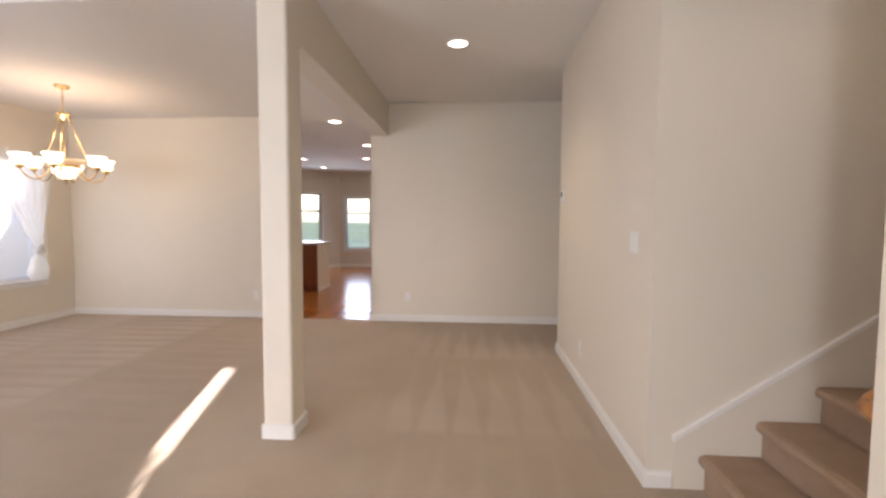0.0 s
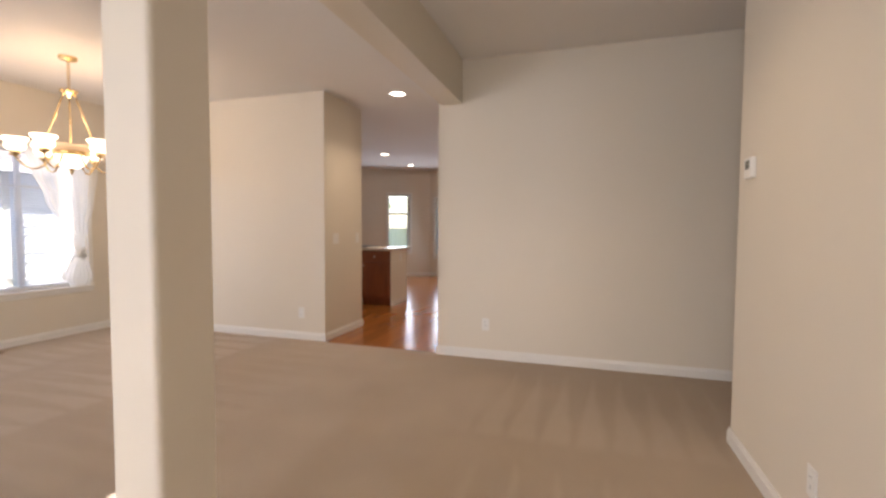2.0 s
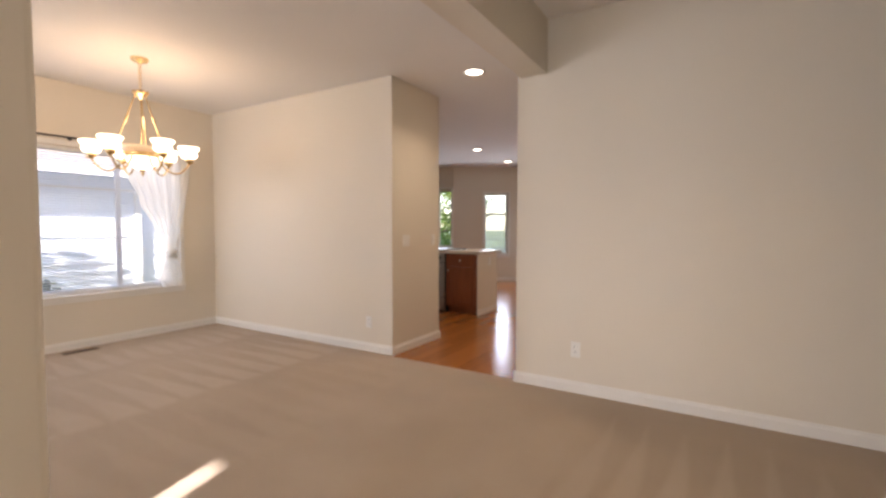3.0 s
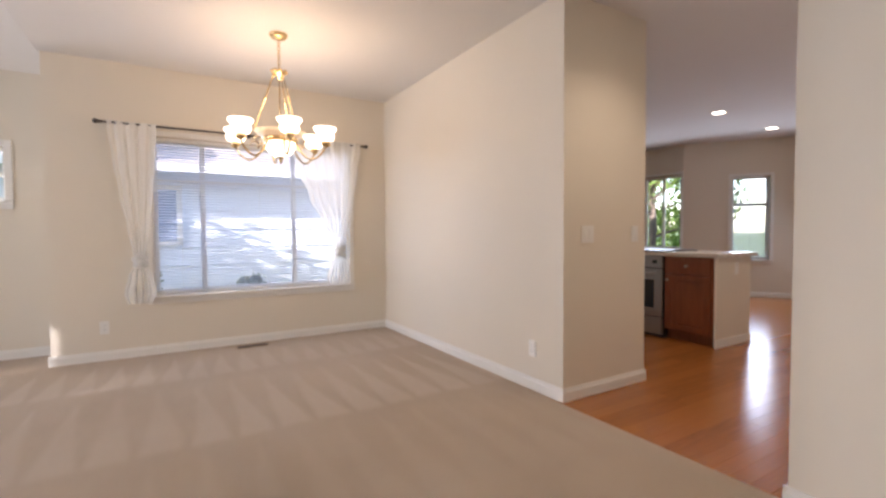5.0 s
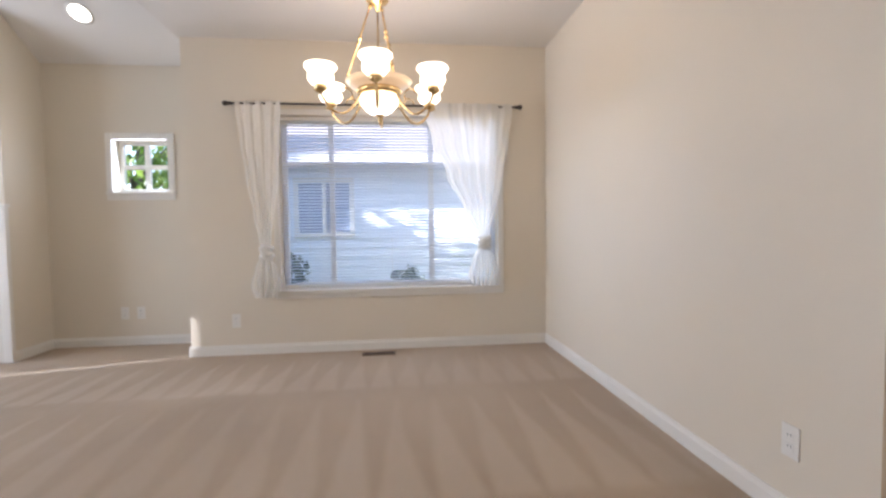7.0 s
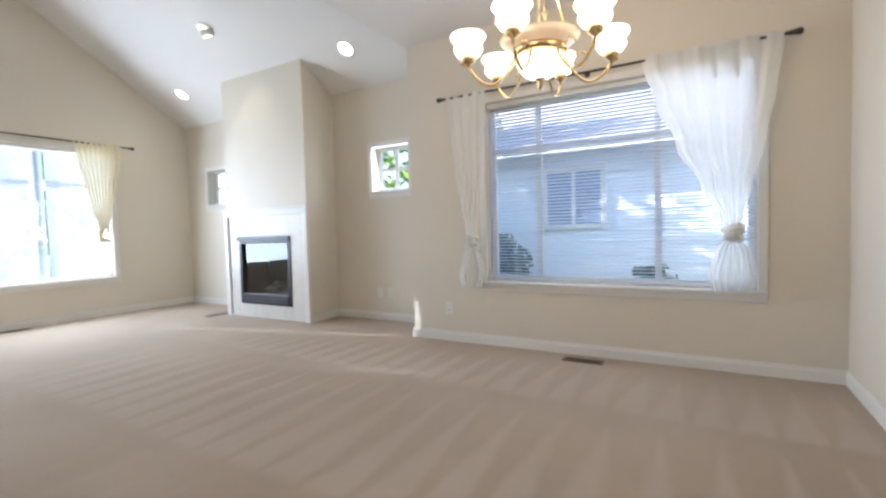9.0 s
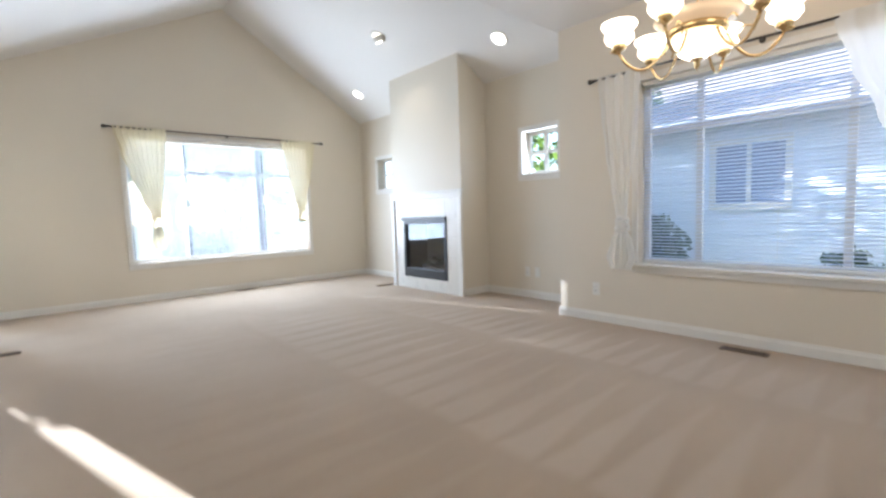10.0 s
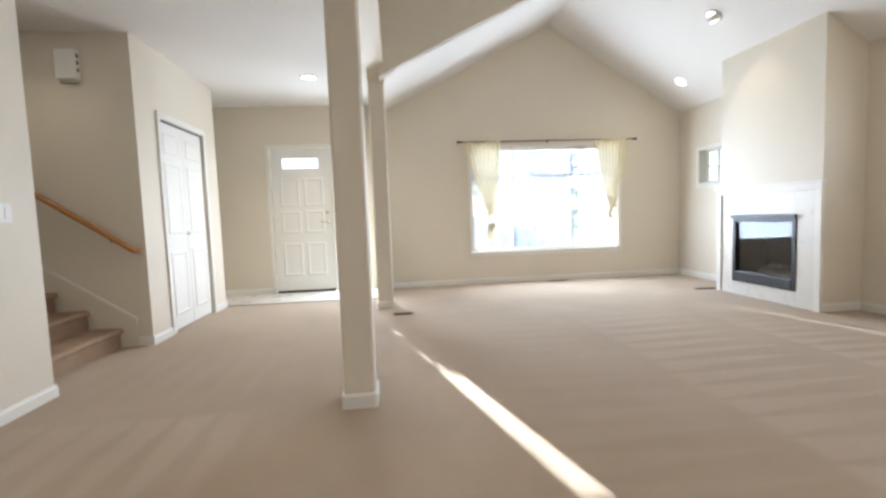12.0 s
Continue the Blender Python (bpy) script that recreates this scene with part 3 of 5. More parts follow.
def fireplace():
    f = empty("fireplace", (CX, 1.12, 0), "gas fireplace with black metal frame and pale tile surround", "fireplace")
    # tile field: recessed grout bed and the tiles on it
    for name, y0, y1, z0, z1 in (("left", 0.47, FB[0], 0.0, 1.22), ("right", FB[1], 1.80, 0.0, 1.22), ("top", FB[0], FB[1], FB[3], 1.22), ("bottom", FB[0], FB[1], 0.0, FB[2])):
        bm = bmesh.new()
        bx(bm, CX + 0.001, CX + 0.008, y0, y1, z0, z1)
        part("grout_bed", bm, GROUT, f)
    for i in range(5):
        for k in range(5):
            y0, y1 = 0.49 + i * 0.26, min(0.49 + (i + 1) * 0.26, 1.78)
            z0, z1 = k * 0.26 - 0.06, (k + 1) * 0.26 - 0.06
            z0, z1 = max(z0, 0.0), min(z1, 1.20)
            # keep tiles clear of the firebox
            pieces = [(y0, y1, z0, z1)]
            out = []
            for a, b, c, d in pieces:
                if b <= FB[0] or a >= FB[1] or d <= FB[2] or c >= FB[3]:
                    out.append((a, b, c, d))
                else:
                    if a < FB[0]:
                        out.append((a, FB[0], c, d))
                    if b > FB[1]:
                        out.append((FB[1], b, c, d))
                    aa, bb = max(a, FB[0]), min(b, FB[1])
                    if d > FB[3]:
                        out.append((aa, bb, FB[3], d))
                    if c < FB[2]:
                        out.append((aa, bb, c, FB[2]))
            for a, b, c, d in out:
                if b - a < 0.012 or d - c < 0.012:
                    continue
                bm = bmesh.new()
                bx(bm, CX + 0.008, CX + 0.0135, a + 0.0012, b - 0.0012, c + 0.0012, d - 0.0012)
                part("tile", bm, TILE, f)
    # white moulded surround
    for y0, y1 in ((0.425, 0.49), (1.775, 1.845)):
        bm = bmesh.new()
        bx(bm, CX - 0.002, CX + 0.035, y0, y1, 0.0, 1.20)
        part("surround_leg", soften(bm, 0.006), TRIM, f, "white painted wooden surround leg")
    bm = bmesh.new()
    bx(bm, CX - 0.002, CX + 0.035, 0.425, 1.845, 1.20, 1.265)
    bx(bm, CX - 0.002, CX + 0.05, 0.41, 1.86, 1.265, 1.29)
    part("surround_head", soften(bm, 0.005), TRIM, f, "white painted wooden surround head")
    # metal frame
    y0, y1, z0, z1 = FB
    for a, b, c, d in ((y0, y0 + 0.045, z0, z1), (y1 - 0.045, y1, z0, z1), (y0 + 0.045, y1 - 0.045, z1 - 0.075, z1), (y0 + 0.045, y1 - 0.045, z0, z0 + 0.12)):
        bm = bmesh.new()
        bx(bm, CX - 0.05, CX + 0.024, a, b, c, d)
        part("metal_frame", soften(bm, 0.004), BLACKMETAL, f)
    for k in range(3):
        bm = bmesh.new()
        bx(bm, CX + 0.022, CX + 0.034, y0 + 0.05, y1 - 0.05, z0 + 0.015 + k * 0.034, z0 + 0.038 + k * 0.034)
        part("louvre", soften(bm, 0.003), BLACKMETAL, f)
    bm = bmesh.new()
    bx(bm, CX + 0.02, CX + 0.05, y0 - 0.01, y1 + 0.01, z1 - 0.035, z1 + 0.012)
    part("hood", soften(bm, 0.006), BLACKMETAL, f)
    bm = bmesh.new()
    bx(bm, CX - 0.40, CX - 0.38, y0, y1, z0, z1)
    bx(bm, CX - 0.38, CX - 0.05, y0, y0 + 0.02, z0, z1)
    bx(bm, CX - 0.38, CX - 0.05, y1 - 0.02, y1, z0, z1)
    bx(bm, CX - 0.38, CX - 0.05, y0 + 0.02, y1 - 0.02, z0, z0 + 0.08)
    bx(bm, CX - 0.38, CX - 0.05, y0 + 0.02, y1 - 0.02, z1 - 0.06, z1)
    part("firebox", bm, FIREBOX, f, "sooty firebox lining")
    for i, (a, b, z, r) in enumerate((((-0.30, 0.80), (-0.26, 1.42), 0.30, 0.045), ((-0.18, 0.86), (-0.24, 1.34), 0.28, 0.04), ((-0.28, 0.95), (-0.14, 1.20), 0.37, 0.035), ((-0.16, 1.05), (-0.29, 1.38), 0.38, 0.032))):
        bm = bmesh.new()
        tube(bm, [(CX + a[0] + (b[0] - a[0]) * u, a[1] + (b[1] - a[1]) * u, z + 0.02 * math.sin(5 * u + i)) for u in (0, 0.2, 0.4, 0.6, 0.8, 1)], [r * q for q in (0.8, 1.05, 0.95, 1.1, 0.9, 0.7)], 9)
        part("log", bm, LOG, f, "ceramic log in the firebox", smooth=True)
    bm = bmesh.new()
    bx(bm, CX - 0.012, CX - 0.008, y0 + 0.045, y1 - 0.045, z0 + 0.12, z1 - 0.075)
    g = part("glass", bm, FIREGLASS, f, "dark reflective glass front")
    return f


fireplace()


# ---------------------------------------------------------------- windows
def window(name, axis, face, out, op, depth, label, mullions=(), transoms=(), sill=True, casing=0.05, fr=0.045):
    """A window in an opening op = (a0, a1, z0, z1) of a wall whose room face is at 'face'; out: the side of the room (+1/-1)."""
    a0, a1, z0, z1 = op

    def B(bm, c0, c1, p, q, r, s):
        c0, c1 = min(c0, c1), max(c0, c1)
        if axis == "x":
            bx(bm, c0, c1, p, q, r, s)
        else:
            bx(bm, p, q, c0, c1, r, s)

    at = (face, (a0 + a1) / 2, z0) if axis == "x" else ((a0 + a1) / 2, face, z0)
    w = empty(name, at, label, "window", kind="structure")
    g0, g1 = face - out * (depth - 0.05), face - out * (depth - 0.01)
    for p, q, r, s in ((a0, a0 + fr, z0, z1), (a1 - fr, a1, z0, z1), (a0 + fr, a1 - fr, z0, z0 + fr), (a0 + fr, a1 - fr, z1 - fr, z1)):
        bm = bmesh.new()
        B(bm, g0, g1, p, q, r, s)
        part("window_frame", soften(bm, 0.004), PLASTIC, w)
    for p in mullions:
        bm = bmesh.new()
        B(bm, g0 - out * 0.004, g1 + out * 0.004, p - 0.022, p + 0.022, z0 + fr, z1 - fr)
        part("mullion", bm, PLASTIC, w)
    for r in transoms:
        bm = bmesh.new()
        B(bm, g0 - out * 0.007, g1 + out * 0.007, a0 + fr, a1 - fr, r - 0.02, r + 0.02)
        part("transom", bm, PLASTIC, w)
    cols = [a0 + fr, *mullions, a1 - fr]
    rows = [z0 + fr, *transoms, z1 - fr]
    gm = (g0 + g1) / 2
    for p, q in zip(cols, cols[1:]):
        for r, s in zip(rows, rows[1:]):
            bm = bmesh.new()
            B(bm, gm - 0.003, gm + 0.003, p - 0.005, q + 0.005, r - 0.005, s + 0.005)
            o = part("pane", bm, GLASS, w)
            o.visible_shadow = False
    c = casing
    if c:
        for p, q, r, s in ((a0 - c, a0, z0 - c, z1 + c), (a1, a1 + c, z0 - c, z1 + c), (a0, a1, z1, z1 + c)):
            bm = bmesh.new()
            B(bm, face + out * 0.001, face + out * 0.016, p, q, r, s)
            part("casing", soften(bm, 0.004), TRIM, w)
    if sill:
        bm = bmesh.new()
        B(bm, face - out * (depth - 0.06), face + out * 0.035, a0 - c - 0.0, a1 + c + 0.0, z0 - 0.028, z0 + 0.001)
        part("window_sill", soften(bm, 0.006), TRIM, w)
        bm = bmesh.new()
        B(bm, face + out * 0.001, face + out * 0.014, a0 - c, a1 + c, z0 - 0.075, z0 - 0.03)
        part("apron", soften(bm, 0.004), TRIM, w)
    return w


window("window_1", "x", XD, 1, DWIN, 0.16, "wide white vinyl dining room window in three lights", mullions=(4.40, 5.27), transoms=(1.62,))
window("window_2", "y", YL, 1, LWIN, 0.16, "wide white living room window full of daylight", mullions=(-3.60, -2.65), transoms=(1.66,))
window("window_3", "x", XN, 1, SWIN, 0.16, "small square white four-pane window", mullions=(2.63,), transoms=(1.66,), casing=0.055, fr=0.035)
window("window_4", "x", XN, 1, SWIN2, 0.16, "small square white window beside the chimney breast", mullions=(-0.36,), transoms=(1.66,), casing=0.055, fr=0.035)
window("window_5", "y", YE, 1, SIDE, 0.16, "tall narrow sidelight beside the front door", sill=False, casing=0.04, fr=0.02)


def blind(name, axis, c, a0, a1, z0, z1, tilt, pitch=0.0255, label="white horizontal vinyl blind, lowered with open slats", slat=None):
    """A lowered blind at c; the slats share one mesh."""
    mid = (a0 + a1) / 2
    at = (c, mid, z0) if axis == "x" else (mid, c, z0)
    b = empty(name, at, label, "blind", "window blinds")

    def B(bm, h0, h1, r, s):
        if axis == "x":
            bx(bm, c - h0, c + h1, a0, a1, r, s)
        else:
            bx(bm, a0, a1, c - h0, c + h1, r, s)
    bm = bmesh.new()
    B(bm, 0.02, 0.02, z1 - 0.035, z1)
    part("head_rail", soften(bm, 0.003), PLASTIC, b)
    bm = bmesh.new()
    B(bm, 0.012, 0.012, z0, z0 + 0.016)
    part("bottom_rail", soften(bm, 0.003), PLASTIC, b)
    ca, sa = math.cos(radians(tilt)), math.sin(radians(tilt))
    bm = bmesh.new()
    ws = [(-0.0115, 0.0), (-0.004, 0.0016), (0.004, 0.0016), (0.0115, 0.0)]
    rows = []
    for off in (0.0, -0.0007):
        r = []
        for u, v in ws:
            y, z = u * ca - (v + off) * sa, u * sa + (v + off) * ca
            for e in (a0 - mid + 0.004, a1 - mid - 0.004):
                r.append(bm.verts.new((y, e, z) if axis == "x" else (e, y, z)))
        rows.append(r)
    for r in rows:
        for i in range(3):
            bm.faces.new((r[2 * i], r[2 * i + 1], r[2 * i + 3], r[2 * i + 2]))
    A, Bq = rows
    for i in range(3):
        for e in (0, 1):
            bm.faces.new((A[2 * i + e], A[2 * i + 2 + e], Bq[2 * i + 2 + e], Bq[2 * i + e]))
    bm.faces.new((A[0], A[1], Bq[1], Bq[0]))
    bm.faces.new((A[6], A[7], Bq[7], Bq[6]))
    first = part("slat", bm, slat or SLAT, b)
    n = int((z1 - 0.05 - z0 - 0.02) / pitch)
    for i in range(n):
        z = z0 + 0.03 + i * pitch
        o = first if i == 0 else new("slat", first.data)
        o.parent = b
        o.matrix_parent_inverse = b.matrix_world.inverted()
        o.location = (c, mid, z) if axis == "x" else (mid, c, z)
    for u in (0.12, 0.5, 0.88):
        bm = bmesh.new()
        p = a0 + (a1 - a0) * u
        if axis == "x":
            cyl(bm, (c, p, z0 + 0.01), (c, p, z1 - 0.02), 0.0012, n=5)
        else:
            cyl(bm, (p, c, z0 + 0.01), (p, c, z1 - 0.02), 0.0012, n=5)
        part("cord", bm, PLASTIC, b)
    return b


blind("window_blind", "x", XD - 0.055, DWIN[0] + 0.012, DWIN[1] - 0.012, DWIN[2] + 0.012, DWIN[3] - 0.002, 25)
# Blinds added to block the sun; the thin gaps pass its lines onto the floor.
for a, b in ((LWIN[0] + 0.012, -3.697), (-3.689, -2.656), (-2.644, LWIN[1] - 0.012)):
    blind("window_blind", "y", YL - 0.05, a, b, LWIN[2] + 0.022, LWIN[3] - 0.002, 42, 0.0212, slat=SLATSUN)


# ---------------------------------------------------------------- curtains
def curtain_rod(axis, c, a0, a1, z, wallc, label):
    mid = (a0 + a1) / 2
    r = empty("curtain_rod", (c, mid, z) if axis == "x" else (mid, c, z), label, "curtain rod", "curtain rods")
    P = (lambda a, zz=z, cc=c: (cc, a, zz)) if axis == "x" else (lambda a, zz=z, cc=c: (a, cc, zz))
    bm = bmesh.new()
    cyl(bm, P(a0), P(a1), 0.009)
    part("pole", bm, ROD, r, smooth=True)
    for a, s in ((a0, -1), (a1, 1)):
        bm = bmesh.new()
        cyl(bm, P(a), P(a + s * 0.02), 0.013)
        cyl(bm, P(a + s * 0.02), P(a + s * 0.055), 0.013, 0.022)
        cyl(bm, P(a + s * 0.055), P(a + s * 0.068), 0.022, 0.012)
        part("finial", bm, ROD, r)
    for a in (a0 + 0.06, mid, a1 - 0.06):
        bm = bmesh.new()
        cyl(bm, P(a), P(a, z, wallc), 0.006, n=8)
        cyl(bm, P(a, z, wallc), P(a, z, wallc + (0.008 if c > wallc else -0.008)), 0.02, n=12)
        part("bracket", bm, ROD, r)
    return r


def tied_curtain(axis, c, top0, top1, z_top, knot, z_knot, z_end, material, label, seed, tail=0.17, folds=9):
    """A sheer panel gathered on a rod and tied in a knot, with a flared tail below."""
    rng = random.Random(seed)
    ph = [rng.uniform(0, 6.28) for _ in range(4)]

    def sheet(stations, nu, nv):
        bm = bmesh.new()
        grid = []
        for j in range(nv + 1):
            t = j / nv
            k = t * (len(stations) - 1)
            i = min(int(k), len(stations) - 2)
            u = k - i
            u2 = u * u * (3 - 2 * u)
            z = stations[i][0] * (1 - u) + stations[i + 1][0] * u
            lo = stations[i][1] * (1 - u2) + stations[i + 1][1] * u2
            hi = stations[i][2] * (1 - u2) + stations[i + 1][2] * u2
            amp = stations[i][3] * (1 - u) + stations[i + 1][3] * u
            row = []
            for q in range(nu + 1):
                s = q / nu
                a = lo + (hi - lo) * s
                d = amp * (math.sin(s * folds * 6.283 + ph[0]) + 0.45 * math.sin(s * folds * 2.1 * 6.283 + ph[1] + t * 2)) + 0.006 * math.sin(t * 9 + s * 5 + ph[2])
                row.append(bm.verts.new((c + d, a, z) if axis == "x" else (a, c + d, z)))
            grid.append(row)
        for r0, r1 in zip(grid, grid[1:]):
            for q in range(nu):
                bm.faces.new((r0[q], r0[q + 1], r1[q + 1], r1[q]))
        return bm

    h = z_top - z_knot

    def narrowed(u, g, amp):
        """The panel's two edges, drawn in towards the knot by g."""
        return (z_top - h * u, top0 + (knot - 0.045 - top0) * g, top1 + (knot + 0.045 - top1) * g, amp)

    st = [(z_top + 0.016, top0, top1, 0.007), (z_top - 0.03, top0, top1, 0.006), narrowed(0.25, 0.17, 0.006), narrowed(0.5, 0.42, 0.007),
          narrowed(0.75, 0.73, 0.010), narrowed(0.92, 0.94, 0.014), (z_knot, knot - 0.032, knot + 0.032, 0.01)]
    bm = sheet(st, 110, 44)
    root = tagged(link("curtain", bm, material, True), label, "curtain", "tied sheer curtains")
    # knot: a wrapped band of three uneven turns
    bm = bmesh.new()
    for k in range(3):
        n = 14
        pts = []
        for i in range(n):
            w = 6.283 * i / (n - 1)
            a, d, z = knot + 0.045 * math.cos(w), c + 0.036 * math.sin(w), z_knot - 0.035 + 0.033 * k + 0.018 * math.sin(w + 1.3 * k + ph[3])
            pts.append((d, a, z) if axis == "x" else (a, d, z))
        tube(bm, pts, [0.016 + 0.008 * math.sin(i * 1.7 + k) for i in range(n)], 8)
    ball(bm, (c + 0.015, knot, z_knot - 0.01) if axis == "x" else (knot, c + 0.015, z_knot - 0.01), 0.045)
    part("knot", bm, material, root, "knotted bunch of the sheer fabric", smooth=True)
    st = [(z_knot - 0.01, knot - 0.03, knot + 0.03, 0.012), (z_knot - (z_knot - z_end) * 0.35, knot - tail * 0.45, knot + tail * 0.46, 0.022), (z_knot - (z_knot - z_end) * 0.75, knot - tail * 0.62, knot + tail * 0.60, 0.026), (z_end, knot - tail * 0.5, knot + tail * 0.42, 0.024)]
    bm = sheet(st, 90, 16)
    part("tail", bm, material, root, "flared end of the sheer below the knot", smooth=True)
    return root


curtain_rod("x", -4.80, 3.64, 5.99, 2.085, XD, "dark bronze curtain rod over the dining window")
tied_curtain("x", -4.79, 3.67, 4.03, 2.085, 3.88, 0.87, 0.49, SHEER, "white sheer curtain tied in a knot at the dining window", 3, tail=0.20, folds=4)
tied_curtain("x", -4.785, 5.19, 5.97, 2.09, 5.71, 0.91, 0.54, SHEER, "broad white sheer curtain tied in a knot", 5, tail=0.22, folds=6)
curtain_rod("y", -1.02, -4.56, -1.865, 2.165, YL, "thin dark curtain rod over the living room window")
tied_curtain("y", -1.01, -2.46, -1.90, 2.165, -2.29, 1.00, 0.66, SHEERCREAM, "cream sheer curtain tied in a low knot", 8, tail=0.13)
tied_curtain("y", -1.01, -4.48, -3.95, 2.165, -4.22, 1.05, 0.94, SHEERCREAM, "cream sheer curtain tied in a short high knot", 11, tail=0.10)


# ---------------------------------------------------------------- chandelier
def chandelier(cx, cy):
    c = empty("chandelier", (cx, cy, ZD), "polished brass six-arm chandelier with lit frosted glass shades", "chandelier")
    bm = bmesh.new()
    lathe(bm, (cx, cy, ZD), [(0.0, -0.045), (0.012, -0.045), (0.02, -0.035), (0.055, -0.028), (0.066, -0.012), (0.066, 0.0)])
    part("canopy", bm, BRASS, c, smooth=True)
    for k in range(8):
        bm = bmesh.new()
        z = ZD - 0.055 - k * 0.026
        n = 12
        pts = [(cx + (0.011 * math.cos(6.283 * i / n) if k % 2 else 0), cy + (0 if k % 2 else 0.011 * math.cos(6.283 * i / n)), z + 0.018 * math.sin(6.283 * i / n)) for i in range(n + 1)]
        tube(bm, pts, 0.0032, 6)
        part("chain_link", bm, BRASS, c, smooth=True)
    zh = 2.335
    bm = bmesh.new()
    lathe(bm, (cx, cy, zh), [(0.0, 0.045), (0.012, 0.04), (0.018, 0.02), (0.05, 0.012), (0.056, 0.0), (0.04, -0.01), (0.02, -0.02), (0.012, -0.045), (0.0, -0.05)])
    for i in range(8):
        w = 6.283 * i / 8
        ball(bm, (cx + 0.052 * math.cos(w), cy + 0.052 * math.sin(w), zh + 0.012), 0.014)
    part("hub", bm, BRASS, c, "leafy cast brass hub", smooth=True)
    bm = bmesh.new()
    cyl(bm, (cx, cy, zh), (cx, cy, 1.86), 0.005, n=8)
    part("stem", bm, BRASS, c, smooth=True)
    for i in range(3):
        w = 6.283 * i / 3 + 0.45
        bm = bmesh.new()
        p0 = Vector((cx + 0.04 * math.cos(w), cy + 0.04 * math.sin(w), zh - 0.01))
        p1 = Vector((cx + 0.185 * math.cos(w), cy + 0.185 * math.sin(w), 1.90))
        cyl(bm, p0, p1, 0.0055, n=8)
        for u in (0.03, 0.45, 0.52, 0.93):
            ball(bm, p0.lerp(p1, u), 0.012, n=10)
        part("hanger_rod", bm, BRASS, c, smooth=True)
    # Dish shape stands in for a thin brass ring; its glow is painted lamplight.
    bm = bmesh.new()
    lathe(bm, (cx, cy, 1.86), [(0.06, -0.035), (0.11, -0.02), (0.165, 0.005), (0.19, 0.03), (0.184, 0.03), (0.16, 0.01), (0.10, -0.012), (0.06, -0.025)], 32)
    part("amber_ring", bm, RINGGLOW, c, "faintly glowing amber dish standing in for a lit brass ring", smooth=True)
    bm = bmesh.new()
    lathe(bm, (cx, cy, 1.825), [(0.09, 0.02), (0.128, 0.016), (0.132, 0.0), (0.125, -0.014), (0.105, -0.018)], 32)
    part("ring", bm, BRASS, c, smooth=True)
    bm = bmesh.new()
    lathe(bm, (cx, cy, 1.805), [(0.108, 0.0), (0.112, -0.018), (0.102, -0.05), (0.076, -0.082), (0.042, -0.102), (0.012, -0.11)], 28)
    part("bowl", bm, LAMPGLASS, c, "lit frosted glass bowl", smooth=True)
    bm = bmesh.new()
    lathe(bm, (cx, cy, 1.695), [(0.03, 0.008), (0.028, 0.0), (0.012, -0.012), (0.016, -0.024), (0.006, -0.042), (0.0, -0.055)])
    part("finial", bm, BRASS, c, smooth=True)
    for i in range(6):
        w = 6.283 * i / 6 + radians(-1)
        cw, sw = math.cos(w), math.sin(w)
        bm = bmesh.new()
        pts = []
        for k in range(19):
            u = k / 18
            r = 0.12 + 0.225 * u
            z = 1.80 - 0.105 * math.sin(math.pi * u) ** 0.8 - 0.03 * u
            pts.append((cx + r * cw, cy + r * sw, z))
        tube(bm, pts, 0.0075, 8)
        hook = [(cx + (0.345 + 0.04 * math.sin(v)) * cw, cy + (0.345 + 0.04 * math.sin(v)) * sw, 1.772 + 0.012 * v) for v in (0, 0.5, 1.0, 1.4, 1.7)]
        tube(bm, hook, [0.006, 0.007, 0.006, 0.004, 0.002], 7)
        curl = [(cx + (0.20 + 0.035 * math.cos(v)) * cw, cy + (0.20 + 0.035 * math.cos(v)) * sw, 1.79 + 0.035 * math.sin(v)) for v in (0.2, 0.9, 1.7, 2.5, 3.3, 4.0)]
        tube(bm, curl, 0.005, 7)
        part("arm", bm, BRASS, c, "scrolled brass arm", smooth=True)
        px, py = cx + 0.345 * cw, cy + 0.345 * sw
        bm = bmesh.new()
        lathe(bm, (px, py, 1.80), [(0.006, -0.03), (0.012, -0.022), (0.03, -0.012), (0.036, 0.0), (0.03, 0.022), (0.018, 0.03), (0.0, 0.03)], 18)
        part("cup", bm, BRASS, c, smooth=True)
        bm = bmesh.new()
        lathe(bm, (px, py, 1.815), [(r * 0.88, z * 0.66) for r, z in ((0.032, 0.0), (0.062, 0.012), (0.079, 0.045), (0.076, 0.078), (0.067, 0.096), (0.082, 0.112), (0.098, 0.138), (0.094, 0.156), (0.09, 0.154), (0.092, 0.138), (0.078, 0.116), (0.06, 0.096), (0.07, 0.06), (0.05, 0.02))], 26)
        part("shade", bm, LAMPGLASS, c, "lit frosted bell glass shade", smooth=True)
    return c


CHX, CHY = -3.585, 4.865
chandelier(CHX, CHY)
lamp_light("chandelier_glow", (CHX, CHY, 2.08), 2.6, WARM, 0.16)


